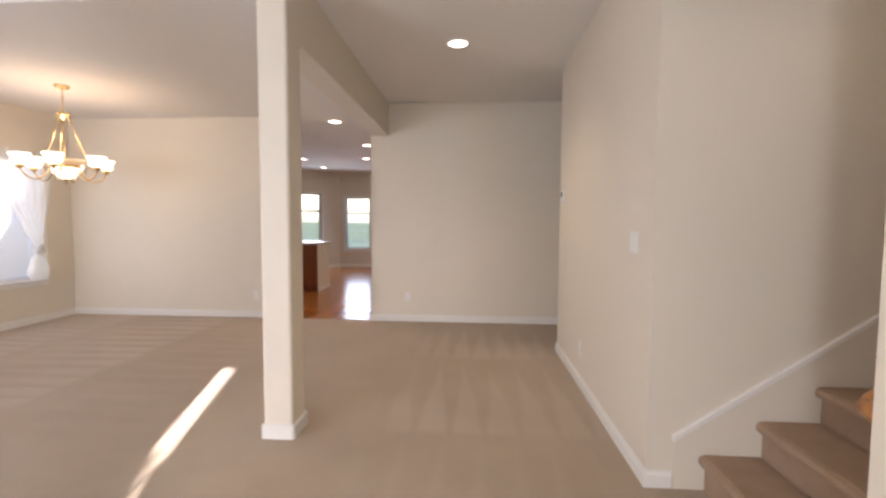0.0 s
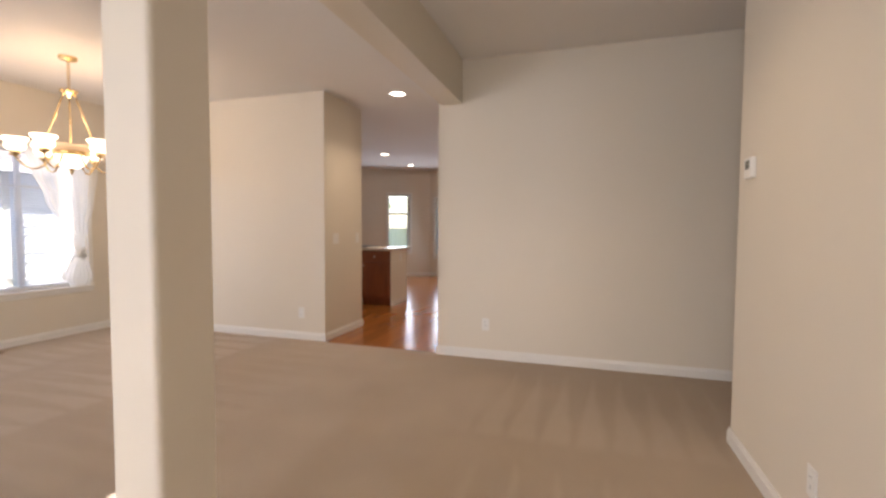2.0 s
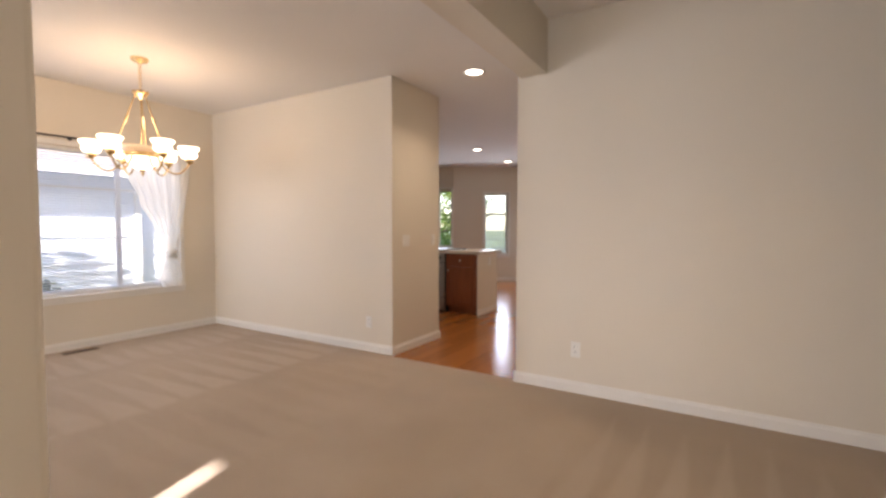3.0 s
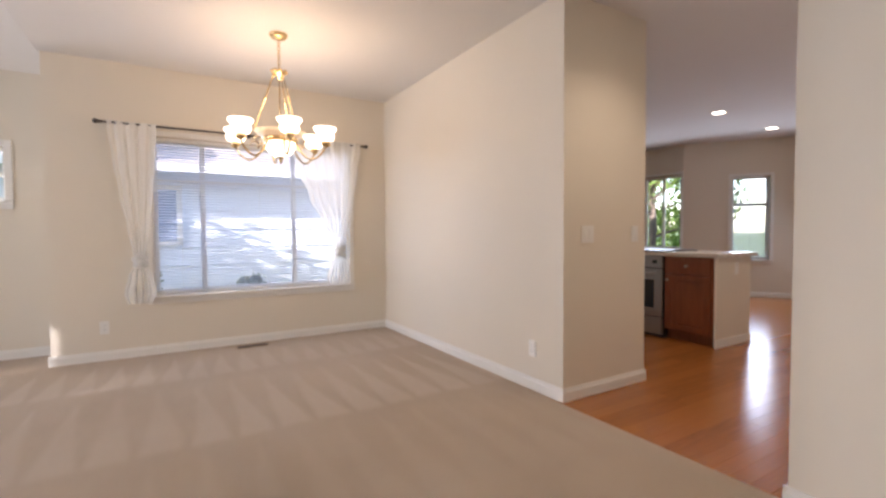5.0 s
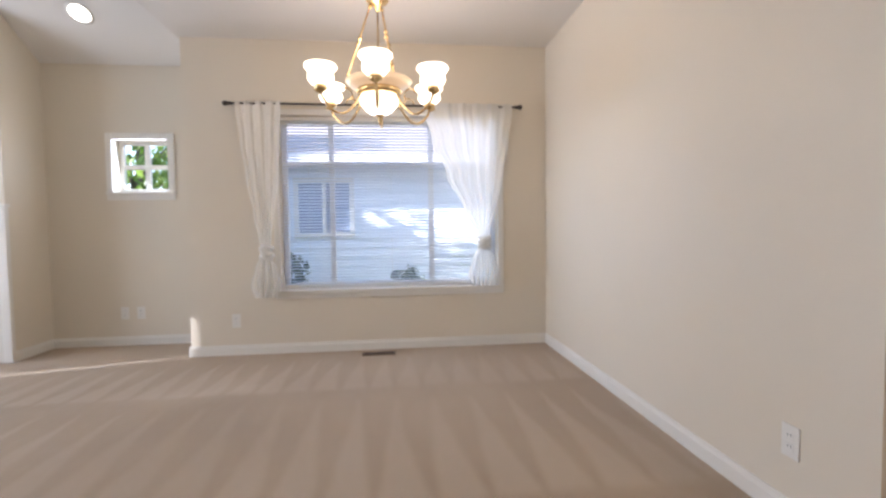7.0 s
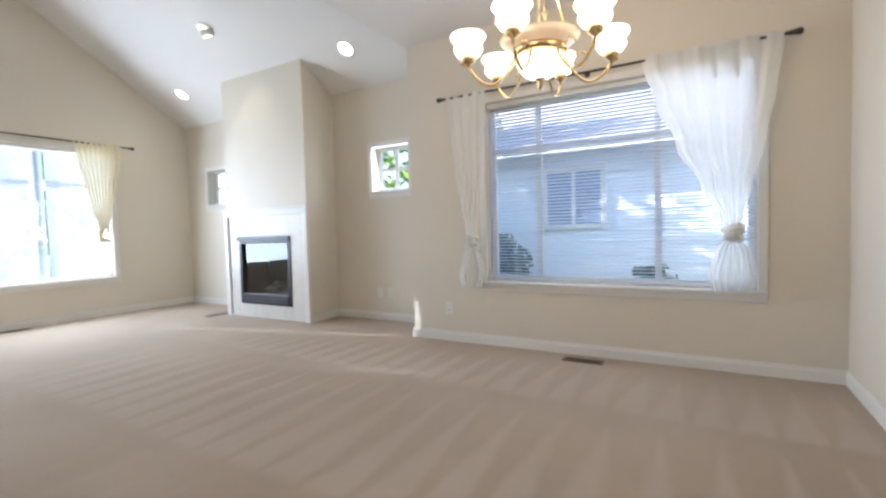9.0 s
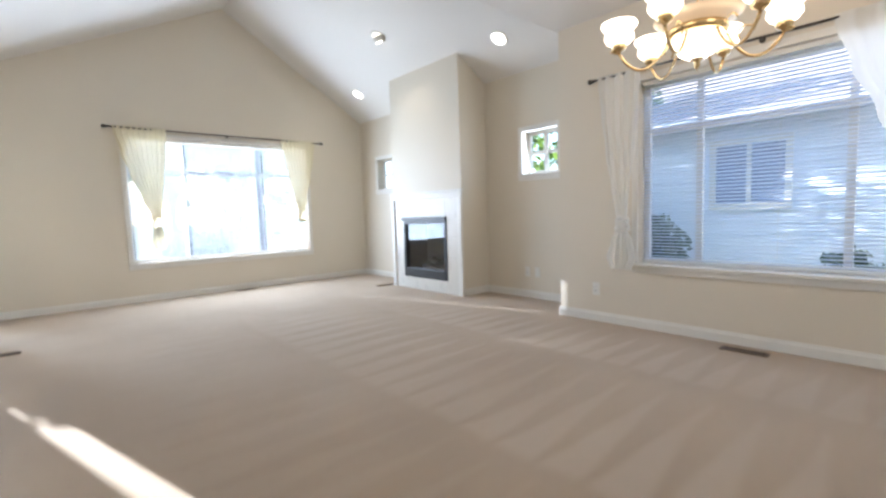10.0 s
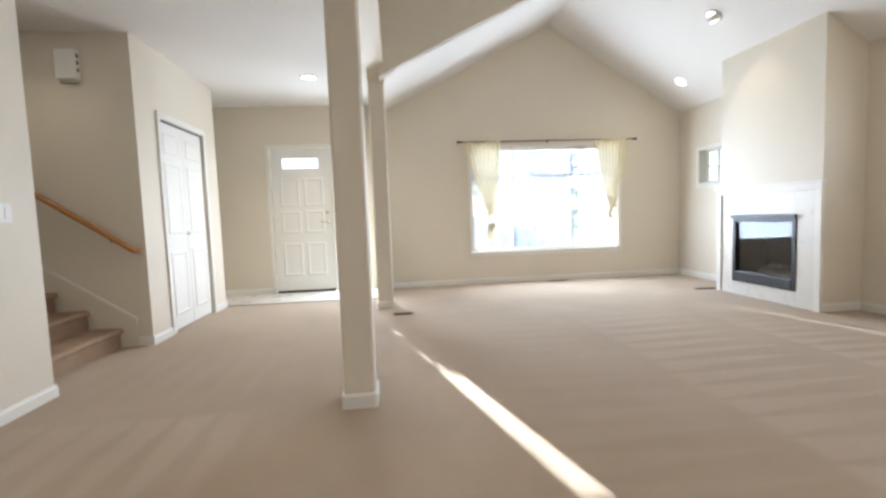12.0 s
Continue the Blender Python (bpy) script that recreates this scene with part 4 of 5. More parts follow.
def downlight(x, y, z, normal=(0, 0, -1), watts=9.0):
    nrm = Vector(normal).normalized()
    d = empty("recessed_downlight", (x, y, z), "round recessed ceiling downlight with white trim, lit", "downlight", "recessed downlights")
    m = Matrix.Translation((x, y, z)) @ (-nrm).to_track_quat("Z", "Y").to_matrix().to_4x4()
    bm = bmesh.new()
    lathe(bm, (0, 0, 0), [(0.078, -0.001), (0.098, -0.003), (0.100, -0.008), (0.080, -0.010), (0.076, -0.004)], 28)
    bmesh.ops.transform(bm, matrix=m, verts=list(bm.verts))
    part("trim_ring", bm, PLASTIC, d, smooth=True)
    bm = bmesh.new()
    lathe(bm, (0, 0, 0), [(0.0, -0.005), (0.05, -0.005), (0.077, -0.003)], 28)
    bmesh.ops.transform(bm, matrix=m, verts=list(bm.verts))
    part("lens", bm, CANLAMP, d, "glowing lens")
    if watts:
        la = bpy.data.lights.new("downlight_beam", "SPOT")
        la.energy, la.color, la.spot_size, la.spot_blend, la.shadow_soft_size = watts, (1.0, 0.82, 0.58), radians(130), 0.8, 0.06
        ob = new("downlight_beam", la)
        ob.matrix_world = look(Vector((x, y, z)) + nrm * 0.02, Vector((x, y, z)) + nrm)
    return d


S1N = (SL1, 0, -1)


def on_slope(x):
    return ZR + SL1 * (x - XR)


downlight(0.41, 4.33, ZH, watts=9)
downlight(2.10, 2.05, ZH, watts=2.0)
downlight(0.11, 0.22, ZH, watts=13)
downlight(-1.33, 6.60, ZD, watts=9)
downlight(-1.34, 8.50, ZD, watts=5)
downlight(-3.05, 8.40, ZD, watts=5)
downlight(-3.14, 10.2, ZD, watts=5)
downlight(-1.75, 10.2, ZD, watts=5)
downlight(-3.23, 11.8, ZD, watts=0)
downlight(-4.96, 2.43, on_slope(-4.96), S1N, watts=2.5)
downlight(-4.935, -0.38, on_slope(-4.935), S1N, watts=2.5)


def eyeball_light(x, y, aim):
    """A swivelling recessed spotlight in the sloping ceiling, turned towards aim."""
    z = on_slope(x)
    nrm = Vector(S1N).normalized()
    m = Matrix.Translation((x, y, z)) @ (-nrm).to_track_quat("Z", "Y").to_matrix().to_4x4()
    d = empty("eyeball_light", (x, y, z), "white swivelling eyeball spotlight in the vaulted ceiling, lit", "spotlight")
    bm = bmesh.new()
    lathe(bm, (0, 0, 0), [(0.060, -0.001), (0.092, -0.003), (0.094, -0.009), (0.070, -0.012), (0.062, -0.004)], 28)
    bmesh.ops.transform(bm, matrix=m, verts=list(bm.verts))
    part("trim_ring", bm, PLASTIC, d, smooth=True)
    c = Vector((x, y, z)) + nrm * 0.012
    a = (Vector(aim) - c).normalized()
    q = Matrix.Translation(c) @ (-a).to_track_quat("Z", "Y").to_matrix().to_4x4()
    bm = bmesh.new()
    lathe(bm, (0, 0, 0), [(0.062, 0.0), (0.064, -0.02), (0.061, -0.045), (0.054, -0.062), (0.048, -0.064), (0.046, -0.05)], 26)
    bmesh.ops.transform(bm, matrix=q, verts=list(bm.verts))
    part("eyeball", bm, PLASTIC, d, smooth=True)
    bm = bmesh.new()
    lathe(bm, (0, 0, 0), [(0.0, -0.058), (0.03, -0.056), (0.047, -0.052)], 26)
    bmesh.ops.transform(bm, matrix=q, verts=list(bm.verts))
    part("lens", bm, CANLAMP, d, "glowing lens")
    la = bpy.data.lights.new("eyeball_beam", "SPOT")
    la.energy, la.color, la.spot_size, la.spot_blend, la.shadow_soft_size = 3.0, (1.0, 0.82, 0.58), radians(70), 0.8, 0.03
    ob = new("eyeball_beam", la)
    ob.matrix_world = look(c + a * 0.075, c + a * 2)


eyeball_light(-4.42, 0.97, (-4.93, 1.12, 1.6))

# ---------------------------------------------------------------- doors
def panel_door(root, axis_m, w, h, panels, name="leaf", material=None, th=0.036):
    """A moulded door leaf in local x (width), y (thickness, room side -y), z."""
    bm = bmesh.new()
    bx(bm, 0, w, 0, th, 0, h)
    bmesh.ops.transform(bm, matrix=axis_m, verts=list(bm.verts))
    leaf = part(name, bm, material or DOORPAINT, root)
    for a, b, c, d in panels:
        bm = bmesh.new()
        o, i = 0.0, 0.022
        outer = [(a, c), (b, c), (b, d), (a, d)]
        ins = [(a + i, c + i), (b - i, c + i), (b - i, d - i), (a + i, d - i)]
        ins2 = [(a + 2 * i, c + 2 * i), (b - 2 * i, c + 2 * i), (b - 2 * i, d - 2 * i), (a + 2 * i, d - 2 * i)]
        rings = [[bm.verts.new((p[0], y, p[1])) for p in ring] for ring, y in ((outer, -0.001), (outer, -0.004), (ins, -0.011), (ins2, -0.004))]
        for r0, r1 in zip(rings, rings[1:]):
            for k in range(4):
                bm.faces.new((r0[k], r0[(k + 1) % 4], r1[(k + 1) % 4], r1[k]))
        bm.faces.new(rings[-1])
        bmesh.ops.transform(bm, matrix=axis_m, verts=list(bm.verts))
        part("panel", bm, material or DOORPAINT, leaf)
    return leaf


def casing(root, axis, face, out, a0, a1, z1, w=0.062):
    for p, q, r, s in ((a0 - w, a0, 0.0, z1 + w), (a1, a1 + w, 0.0, z1 + w), (a0, a1, z1, z1 + w)):
        bm = bmesh.new()
        c0, c1 = sorted((face + out * 0.001, face + out * 0.018))
        if axis == "x":
            bx(bm, c0, c1, p, q, r, s)
        else:
            bx(bm, p, q, c0, c1, r, s)
        part("casing", soften(bm, 0.005), TRIM, root)


# front door: room side looks along +y
fd = empty("door_1", (0.515, YE, 0), "white front door with a narrow glazed strip on top, closed", "door", kind="structure")
M = Matrix.Translation((0.97, YE - 0.02, 0.03)) @ Matrix.Rotation(math.pi, 4, "Z")
W, Hh = 0.855, 2.11
cols = ((0.11, 0.40), (0.455, 0.745))
leaf = panel_door(fd, M, W, Hh, [(a, b, c, d) for a, b in cols for c, d in ((0.22, 0.72), (0.86, 1.20), (1.26, 1.68))])
bm = bmesh.new()
for a, b, c, d in ((0.14, 0.715, 1.79, 1.82), (0.14, 0.715, 1.97, 2.0), (0.14, 0.17, 1.82, 1.97), (0.685, 0.715, 1.82, 1.97)):
    bx(bm, a, b, -0.014, -0.001, c, d)
bmesh.ops.transform(bm, matrix=M, verts=list(bm.verts))
part("lite_frame", bm, DOORPAINT, leaf)
bm = bmesh.new()
bx(bm, 0.17, 0.685, -0.007, -0.002, 1.82, 1.97)
bmesh.ops.transform(bm, matrix=M, verts=list(bm.verts))
# Emission in the glass stands in for daylight coming through the strip.
LITE = glow("daylight_glow_glass", (0.75, 0.87, 1.0), 0.35, (0.7, 0.76, 0.8))
part("lite", bm, LITE, leaf, "textured glass strip glowing in place of daylight")
for z in (1.03, 1.17):
    bm = bmesh.new()
    cyl(bm, (0.79, -0.001, z), (0.79, -0.012, z), 0.03)
    if z < 1.1:
        cyl(bm, (0.79, -0.012, z), (0.79, -0.04, z), 0.011)
        tube(bm, [(0.79, -0.045, z), (0.75, -0.048, z + 0.003), (0.71, -0.045, z + 0.002), (0.685, -0.043, z - 0.004)], 0.009)
    else:
        cyl(bm, (0.79, -0.012, z), (0.79, -0.028, z), 0.02)
    bmesh.ops.transform(bm, matrix=M, verts=list(bm.verts))
    part("door_handle" if z < 1.1 else "deadbolt", bm, NICKEL, leaf, "satin nickel hardware", smooth=True)
for z in (0.25, 1.05, 1.85):
    bm = bmesh.new()
    cyl(bm, (-0.004, -0.006, z), (-0.004, -0.006, z + 0.09), 0.006, n=8)
    bmesh.ops.transform(bm, matrix=M, verts=list(bm.verts))
    part("hinge", bm, NICKEL, leaf)
bm = bmesh.new()
bx(bm, 0.115, 0.97, YE - 0.06, YE - 0.004, 0.001, 0.028)
part("sweep", bm, RUBBER, fd, "black rubber sweep under the door")
casing(fd, "y", YE, 1, DOOR[0], DOOR[1], DOOR[3], 0.05)

# closet: a pair of bifold leaves, room side looks along -x
cd = empty("door_2", (XC, 0.6, 0), "white six-panel bifold closet door, closed", "door", kind="structure")
for i in range(2):
    y0 = 1.085 - i * 0.48
    M = Matrix.Translation((XC + 0.02, y0, 0.015)) @ Matrix.Rotation(-math.pi / 2, 4, "Z")
    lf = panel_door(cd, M, 0.474, 2.085, [(0.07, 0.404, c, d) for c, d in ((0.14, 0.80), (0.97, 1.70), (1.78, 1.99))])
    if i == 0:
        bm = bmesh.new()
        cyl(bm, (0.44, -0.001, 0.97), (0.44, -0.018, 0.97), 0.008)
        ball(bm, (0.44, -0.028, 0.97), 0.016)
        bmesh.ops.transform(bm, matrix=M, verts=list(bm.verts))
        part("knob", bm, NICKEL, lf, "round satin nickel knob", smooth=True)
bm = bmesh.new()
bx(bm, XC + 0.02, XC + 0.06, 0.12, 1.09, 2.105, 2.12)
part("track", bm, BLACKMETAL, cd)
casing(cd, "x", XC, -1, 0.12, 1.09, 2.12)
bm = bmesh.new()
bx(bm, XC + 0.075, XC + 0.09, 0.12, 1.09, 0.0, 2.12)
part("closet_back", bm, WALL, cd)

# ---------------------------------------------------------------- stairs
stairs = empty("stairs", (1.60, 1.97, 0), "staircase covered in tan cut-pile carpet", "stairs", kind="structure")
RISE, RUN, X0 = 0.175, 0.258, 1.64
for i in range(9):
    bm = bmesh.new()
    xa, z = X0 + i * RUN, (i + 1) * RISE
    pts = [(xa + 0.03, i * RISE), (xa + 0.03, z - 0.055), (xa + 0.004, z - 0.048), (xa - 0.004, z - 0.028), (xa + 0.004, z - 0.008), (xa + 0.025, z), (xa + RUN + 0.028, z), (xa + RUN + 0.028, i * RISE)]
    prism(bm, [(p[0], p[1]) for p in pts], "y", 1.516, 2.684)
    part("step", bm, STAIRCARPET, stairs)


def skirt(name, y0, y1):
    bm = bmesh.new()
    k = RISE / RUN
    xs, xe = 1.525, 3.9
    zb = 0.245
    prism(bm, [(xs, 0.0), (xe, 0.0), (xe, zb + k * (xe - xs)), (xs, zb)], "y", y0, y1)
    part("stringer", bm, WALL, stairs, "painted stair skirt board")
    bm = bmesh.new()
    prism(bm, [(xs - 0.006, zb - 0.012), (xe, zb - 0.012 + k * (xe - xs)), (xe, zb + 0.014 + k * (xe - xs)), (xs - 0.006, zb + 0.014)], "y", min(y0, y1) - 0.004, max(y0, y1) + 0.004)
    part("cap_moulding", bm, TRIM, stairs)


skirt("a", 2.686, 2.699)
skirt("b", 1.501, 1.514)

hr = empty("handrail", (1.6, 1.56, 0.87), "honey oak handrail on the stairwell wall", "handrail")
bm = bmesh.new()
d = Vector((RUN, 0, RISE)).normalized()
p0 = Vector((1.45, 1.575, 0.865))
tube(bm, [p0 - d * 0.01, p0 + d * 0.02, p0 + d * 0.9, p0 + d * 2.6], [0.018, 0.026, 0.026, 0.026], 12)
tube(bm, [p0 + Vector((0.0, 0, 0.004)), p0 + Vector((-0.006, -0.035, 0.002)), p0 + Vector((-0.004, -0.073, 0))], 0.022, 12)
part("rail", bm, OAK, hr, smooth=True)
for u in (0.25, 1.3, 2.3):
    bm = bmesh.new()
    q = p0 + d * u
    tube(bm, [q - Vector((0, 0, 0.02)), q - Vector((0, 0.03, 0.06)), q - Vector((0, 0.073, 0.06))], 0.006, 8)
    part("bracket", bm, BRASS, hr)


# ---------------------------------------------------------------- wall fittings
def chime():
    x, z = 1.89, 2.475
    c = empty("door_chime", (x, 1.50, z), "white door chime box high on the stairwell wall", "door chime")
    bm = bmesh.new()
    bx(bm, x - 0.085, x + 0.085, 1.502, 1.56, z - 0.12, z + 0.13)
    part("housing", soften(bm, 0.008), PLASTIC, c)
    for k in range(3):
        bm = bmesh.new()
        bx(bm, x - 0.088, x - 0.06, 1.525, 1.55, z - 0.06 + k * 0.06, z - 0.03 + k * 0.06)
        part("grille_slot", bm, VENT, c)
    bm = bmesh.new()
    bx(bm, x - 0.07, x + 0.07, 1.502, 1.535, z - 0.15, z - 0.12)
    part("base_strip", soften(bm, 0.004), GROUT, c)


chime()


def plate(kind, axis, face, out, a, z, gangs=1, label="", group=""):
    """A switch or socket plate on a wall face."""
    w, h = 0.07 + (gangs - 1) * 0.046, 0.115
    r = empty(kind, (face, a, z) if axis == "x" else (a, face, z), label, "switch" if "switch" in kind else "outlet", group)

    def B(bm, t0, t1, p, q, s, t):
        c0, c1 = sorted((face + out * t0, face + out * t1))
        if axis == "x":
            bx(bm, c0, c1, a + p, a + q, z + s, z + t)
        else:
            bx(bm, a + p, a + q, c0, c1, z + s, z + t)
    bm = bmesh.new()
    B(bm, 0.0005, 0.006, -w / 2, w / 2, -h / 2, h / 2)
    part("cover_plate", soften(bm, 0.002), PLASTIC, r)
    for g in range(gangs):
        o = (g - (gangs - 1) / 2) * 0.046
        if "switch" in kind:
            bm = bmesh.new()
            B(bm, 0.0055, 0.010, o - 0.016, o + 0.016, -0.033, 0.033)
            part("rocker", soften(bm, 0.002), DOORPAINT, r)
        else:
            for s in (-0.02, 0.02):
                bm = bmesh.new()
                B(bm, 0.0055, 0.0085, -0.016, 0.016, s - 0.014, s + 0.014)
                sock = part("socket", soften(bm, 0.002), DOORPAINT, r)
                for q in (-0.006, 0.006):
                    bm = bmesh.new()
                    B(bm, 0.008, 0.0088, q - 0.0012, q + 0.0012, s - 0.002, s + 0.007)
                    part("slot", bm, RUBBER, sock)
    return r


plate("light_switch", "x", XH, -1, 2.95, 1.185, 2, "white double light switch on the hall wall", "light switches")
plate("light_switch", "x", -2.03, 1, 6.51, 1.09, 2, "white double light switch beside the kitchen opening", "light switches")
plate("light_switch", "x", -2.03, 1, 7.0, 1.09, 1, "white single light switch at the wall end", "light switches")
plate("wall_outlet", "x", XD, 1, 3.60, 0.29, 1, "white outlet under the dining window", "wall outlets")
plate("wall_outlet", "y", YD, -1, -2.32, 0.29, 1, "white outlet on the dining end wall", "wall outlets")
plate("wall_outlet", "y", YF, -1, -0.28, 0.32, 1, "white outlet on the hall end wall", "wall outlets")
plate("wall_outlet", "x", XH, -1, 4.07, 0.29, 1, "white outlet on the hall wall", "wall outlets")
plate("wall_outlet", "x", XN, 1, 2.44, 0.30, 1, "white outlet in the niche", "wall outlets")
plate("wall_outlet", "x", XN, 1, 2.58, 0.30, 1, "white cable plate in the niche", "wall outlets")

th = empty("thermostat", (XH, 4.82, 1.53), "white thermostat with a grey display on the hall wall", "thermostat")
bm = bmesh.new()
bx(bm, XH - 0.028, XH - 0.001, 4.77, 4.87, 1.478, 1.583)
part("housing", soften(bm, 0.006), PLASTIC, th)
bm = bmesh.new()
bx(bm, XH - 0.031, XH - 0.027, 4.785, 4.84, 1.523, 1.568)
part("display", bm, mat("grey_lcd", (0.16, 0.17, 0.15), 0.25), th, "grey display")


def floor_vent(x, y, along, length=0.28, width=0.085, name="floor_vent"):
    v = empty(name, (x, y, 0.0), "brown metal floor register in the carpet", "floor vent", "floor vents")

    def B(bm, a0, a1, b0, b1, z0, z1):
        if along == "y":
            bx(bm, x + b0, x + b1, y + a0, y + a1, z0, z1)
        else:
            bx(bm, x + a0, x + a1, y + b0, y + b1, z0, z1)
    l, w = length / 2, width / 2
    bm = bmesh.new()
    for a0, a1, b0, b1 in ((-l, l, -w, -w + 0.014), (-l, l, w - 0.014, w), (-l, -l + 0.014, -w + 0.014, w - 0.014), (l - 0.014, l, -w + 0.014, w - 0.014)):
        B(bm, a0, a1, b0, b1, 0.001, 0.008)
    part("frame", bm, VENT, v)
    bm = bmesh.new()
    B(bm, -l + 0.01, l - 0.01, -w + 0.01, w - 0.01, 0.0008, 0.002)
    part("backing", bm, RUBBER, v)
    n = 12
    for i in range(n):
        a = -l + 0.02 + (length - 0.04) * i / (n - 1)
        bm = bmesh.new()
        B(bm, a - 0.003, a + 0.003, -w + 0.014, w - 0.014, 0.002, 0.007)
        part("bar", bm, VENT, v)


floor_vent(-4.71, 4.79, "y")
floor_vent(-3.30, -0.98, "x")
floor_vent(-4.83, 0.32, "x")
floor_vent(-0.88, 0.80, "x", 0.22)

# ---------------------------------------------------------------- kitchen
def cabinet_front(root, x0, x1, y, z0, z1, drawer=0.15):
    """Drawer over a raised-panel door, looking along -y."""
    for name, c, d in (("drawer", z1 - drawer, z1), ("door", z0, z1 - drawer - 0.02)):
        bm = bmesh.new()
        bx(bm, x0, x1, y - 0.02, y - 0.001, c, d)
        f = part(name, soften(bm, 0.004), CHERRY, root)
        if name == "door":
            for a, b, p, q in ((x0, x0 + 0.06, c, d), (x1 - 0.06, x1, c, d), (x0 + 0.06, x1 - 0.06, c, c + 0.06), (x0 + 0.06, x1 - 0.06, d - 0.06, d)):
                bm = bmesh.new()
                bx(bm, a, b, y - 0.028, y - 0.0195, p, q)
                part("door_rail", soften(bm, 0.003), CHERRY, f)
        bm = bmesh.new()
        kx, kz = ((x0 + x1) / 2, (c + d) / 2) if name == "drawer" else (x0 + 0.03, d - 0.05)
        cyl(bm, (kx, y - 0.02, kz), (kx, y - 0.036, kz), 0.007)
        ball(bm, (kx, y - 0.043, kz), 0.014)
        part("knob", bm, NICKEL, f, "satin nickel knob", smooth=True)


IY, IX0, IX1 = 8.50, -2.76, -2.26
isl = empty("island_cabinet", (-2.5, 8.8, 0), "cherry wood island cabinet with drawer and panelled door", "cabinet")
bm = bmesh.new()
bx(bm, IX0, IX1, IY, 9.12, 0.10, 0.85)
part("body", bm, CHERRY, isl)
bm = bmesh.new()
bx(bm, IX0, IX1 - 0.01, IY + 0.06, 9.10, -0.01, 0.10)
part("toe_kick", bm, CHERRY, isl)
cabinet_front(isl, IX0 + 0.02, IX1 - 0.03, IY, 0.115, 0.835)
bm = bmesh.new()
bx(bm, IX1 + 0.001, IX1 + 0.018, IY - 0.01, 9.12, -0.011, 0.85)
part("end_panel", bm, WALL, isl, "painted end panel")
bm = bmesh.new()
bx(bm, IX1 + 0.018, IX1 + 0.03, IY - 0.02, 9.12, -0.011, 0.075)
part("base_trim", bm, TRIM, isl)
bm = bmesh.new()
bx(bm, -3.7, -2.215, 8.475, 9.22, 0.852, 0.892)
bm2 = soften(bm, 0.008)
top = tagged(link("island_worktop", bm2, COUNTER), "pale laminate island worktop with rounded edge", "worktop")
isl2 = empty("island_cabinet", (-3.55, 8.8, 0), "cherry wood island cabinet beyond the range", "cabinet")
bm = bmesh.new()
bx(bm, -3.75, -3.535, IY, 9.12, -0.011, 0.85)
part("body", bm, CHERRY, isl2)

rg = empty("kitchen_range", (-3.15, 8.8, 0), "stainless steel kitchen range with black glass oven door", "range")
bm = bmesh.new()
bx(bm, -3.53, -2.765, IY + 0.0, 9.12, -0.011, 0.85)
part("body", bm, BLACKMETAL, rg)
bm = bmesh.new()
bx(bm, -3.525, -2.77, IY - 0.03, IY - 0.001, 0.215, 0.715)
od = part("oven_door", soften(bm, 0.006), STEEL, rg)
bm = bmesh.new()
bx(bm, -3.43, -2.865, IY - 0.034, IY - 0.029, 0.30, 0.60)
part("oven_window", bm, mat("black_oven_glass", (0.012, 0.012, 0.014), 0.06), od, "black glass")
bm = bmesh.new()
tube(bm, [(-3.46, IY - 0.03, 0.67), (-3.46, IY - 0.07, 0.67), (-2.84, IY - 0.07, 0.67), (-2.84, IY - 0.03, 0.67)], 0.011)
part("handle", bm, STEEL, od, smooth=True)
bm = bmesh.new()
bx(bm, -3.525, -2.77, IY - 0.028, IY - 0.001, 0.03, 0.205)
part("drawer", soften(bm, 0.005), STEEL, rg)
bm = bmesh.new()
bx(bm, -3.525, -2.77, IY - 0.03, IY - 0.001, 0.725, 0.85)
part("control_panel", soften(bm, 0.006), STEEL, rg)
for k in range(5):
    bm = bmesh.new()
    cyl(bm, (-3.45 + k * 0.15, IY - 0.03, 0.79), (-3.45 + k * 0.15, IY - 0.058, 0.79), 0.021, 0.018)
    part("knob", bm, BLACKMETAL, rg)
bm = bmesh.new()
bx(bm, -3.525, -2.77, IY - 0.025, 9.12, 0.894, 0.905)
part("cooktop", soften(bm, 0.003), BLACKMETAL, rg, "black cooktop")

plate("wall_outlet", "x", IX1 + 0.018, 1, 8.85, 0.74, 1, "white outlet on the island end panel", "wall outlets")

KB = (-3.0, -2.3, 0.50, 1.93)
wall("wall_kitchen_back", "y", 12.9, 13.05, -3.15, -0.6, 0, ZD + 0.02, holes=[KB])
baseboard("baseboard_kitchen_back", "y", 12.9, -1, -3.15, -0.75)
window("window_6", "y", 12.9, -1, KB, 0.15, "white breakfast nook window", transoms=(1.5,), casing=0.045)
KL = (-5.45, -4.67, 0.78, 2.12)
wall("wall_kitchen_left", "y", 11.9, 12.05, -7.0, -4.62, 0, ZD + 0.02, holes=[KL])
window("window_7", "y", 11.9, -1, KL, 0.15, "white kitchen window over the counter", mullions=(-5.07,), casing=0.045)
# slanted bay wall, built along its own x axis
ang = math.atan2(12.9 - 11.9, -3.15 + 4.62)
bl = math.hypot(1.47, 1.0)
MB = Matrix.Translation((-4.62, 11.9, 0)) @ Matrix.Rotation(ang, 4, "Z")
bay = structure("wall_kitchen_bay", wall_mesh("y", 0, 0.15, 0, bl, 0, ZD + 0.02, holes=[(0.72, 1.27, 0.62, 2.02)]), WALL, "painted slanted bay wall", "wall")
bay.matrix_world = MB
wb = window("window_8", "y", 0.0, -1, (0.72, 1.27, 0.62, 2.02), 0.15, "white bay window with daylight", transoms=(1.55,), casing=0.045)
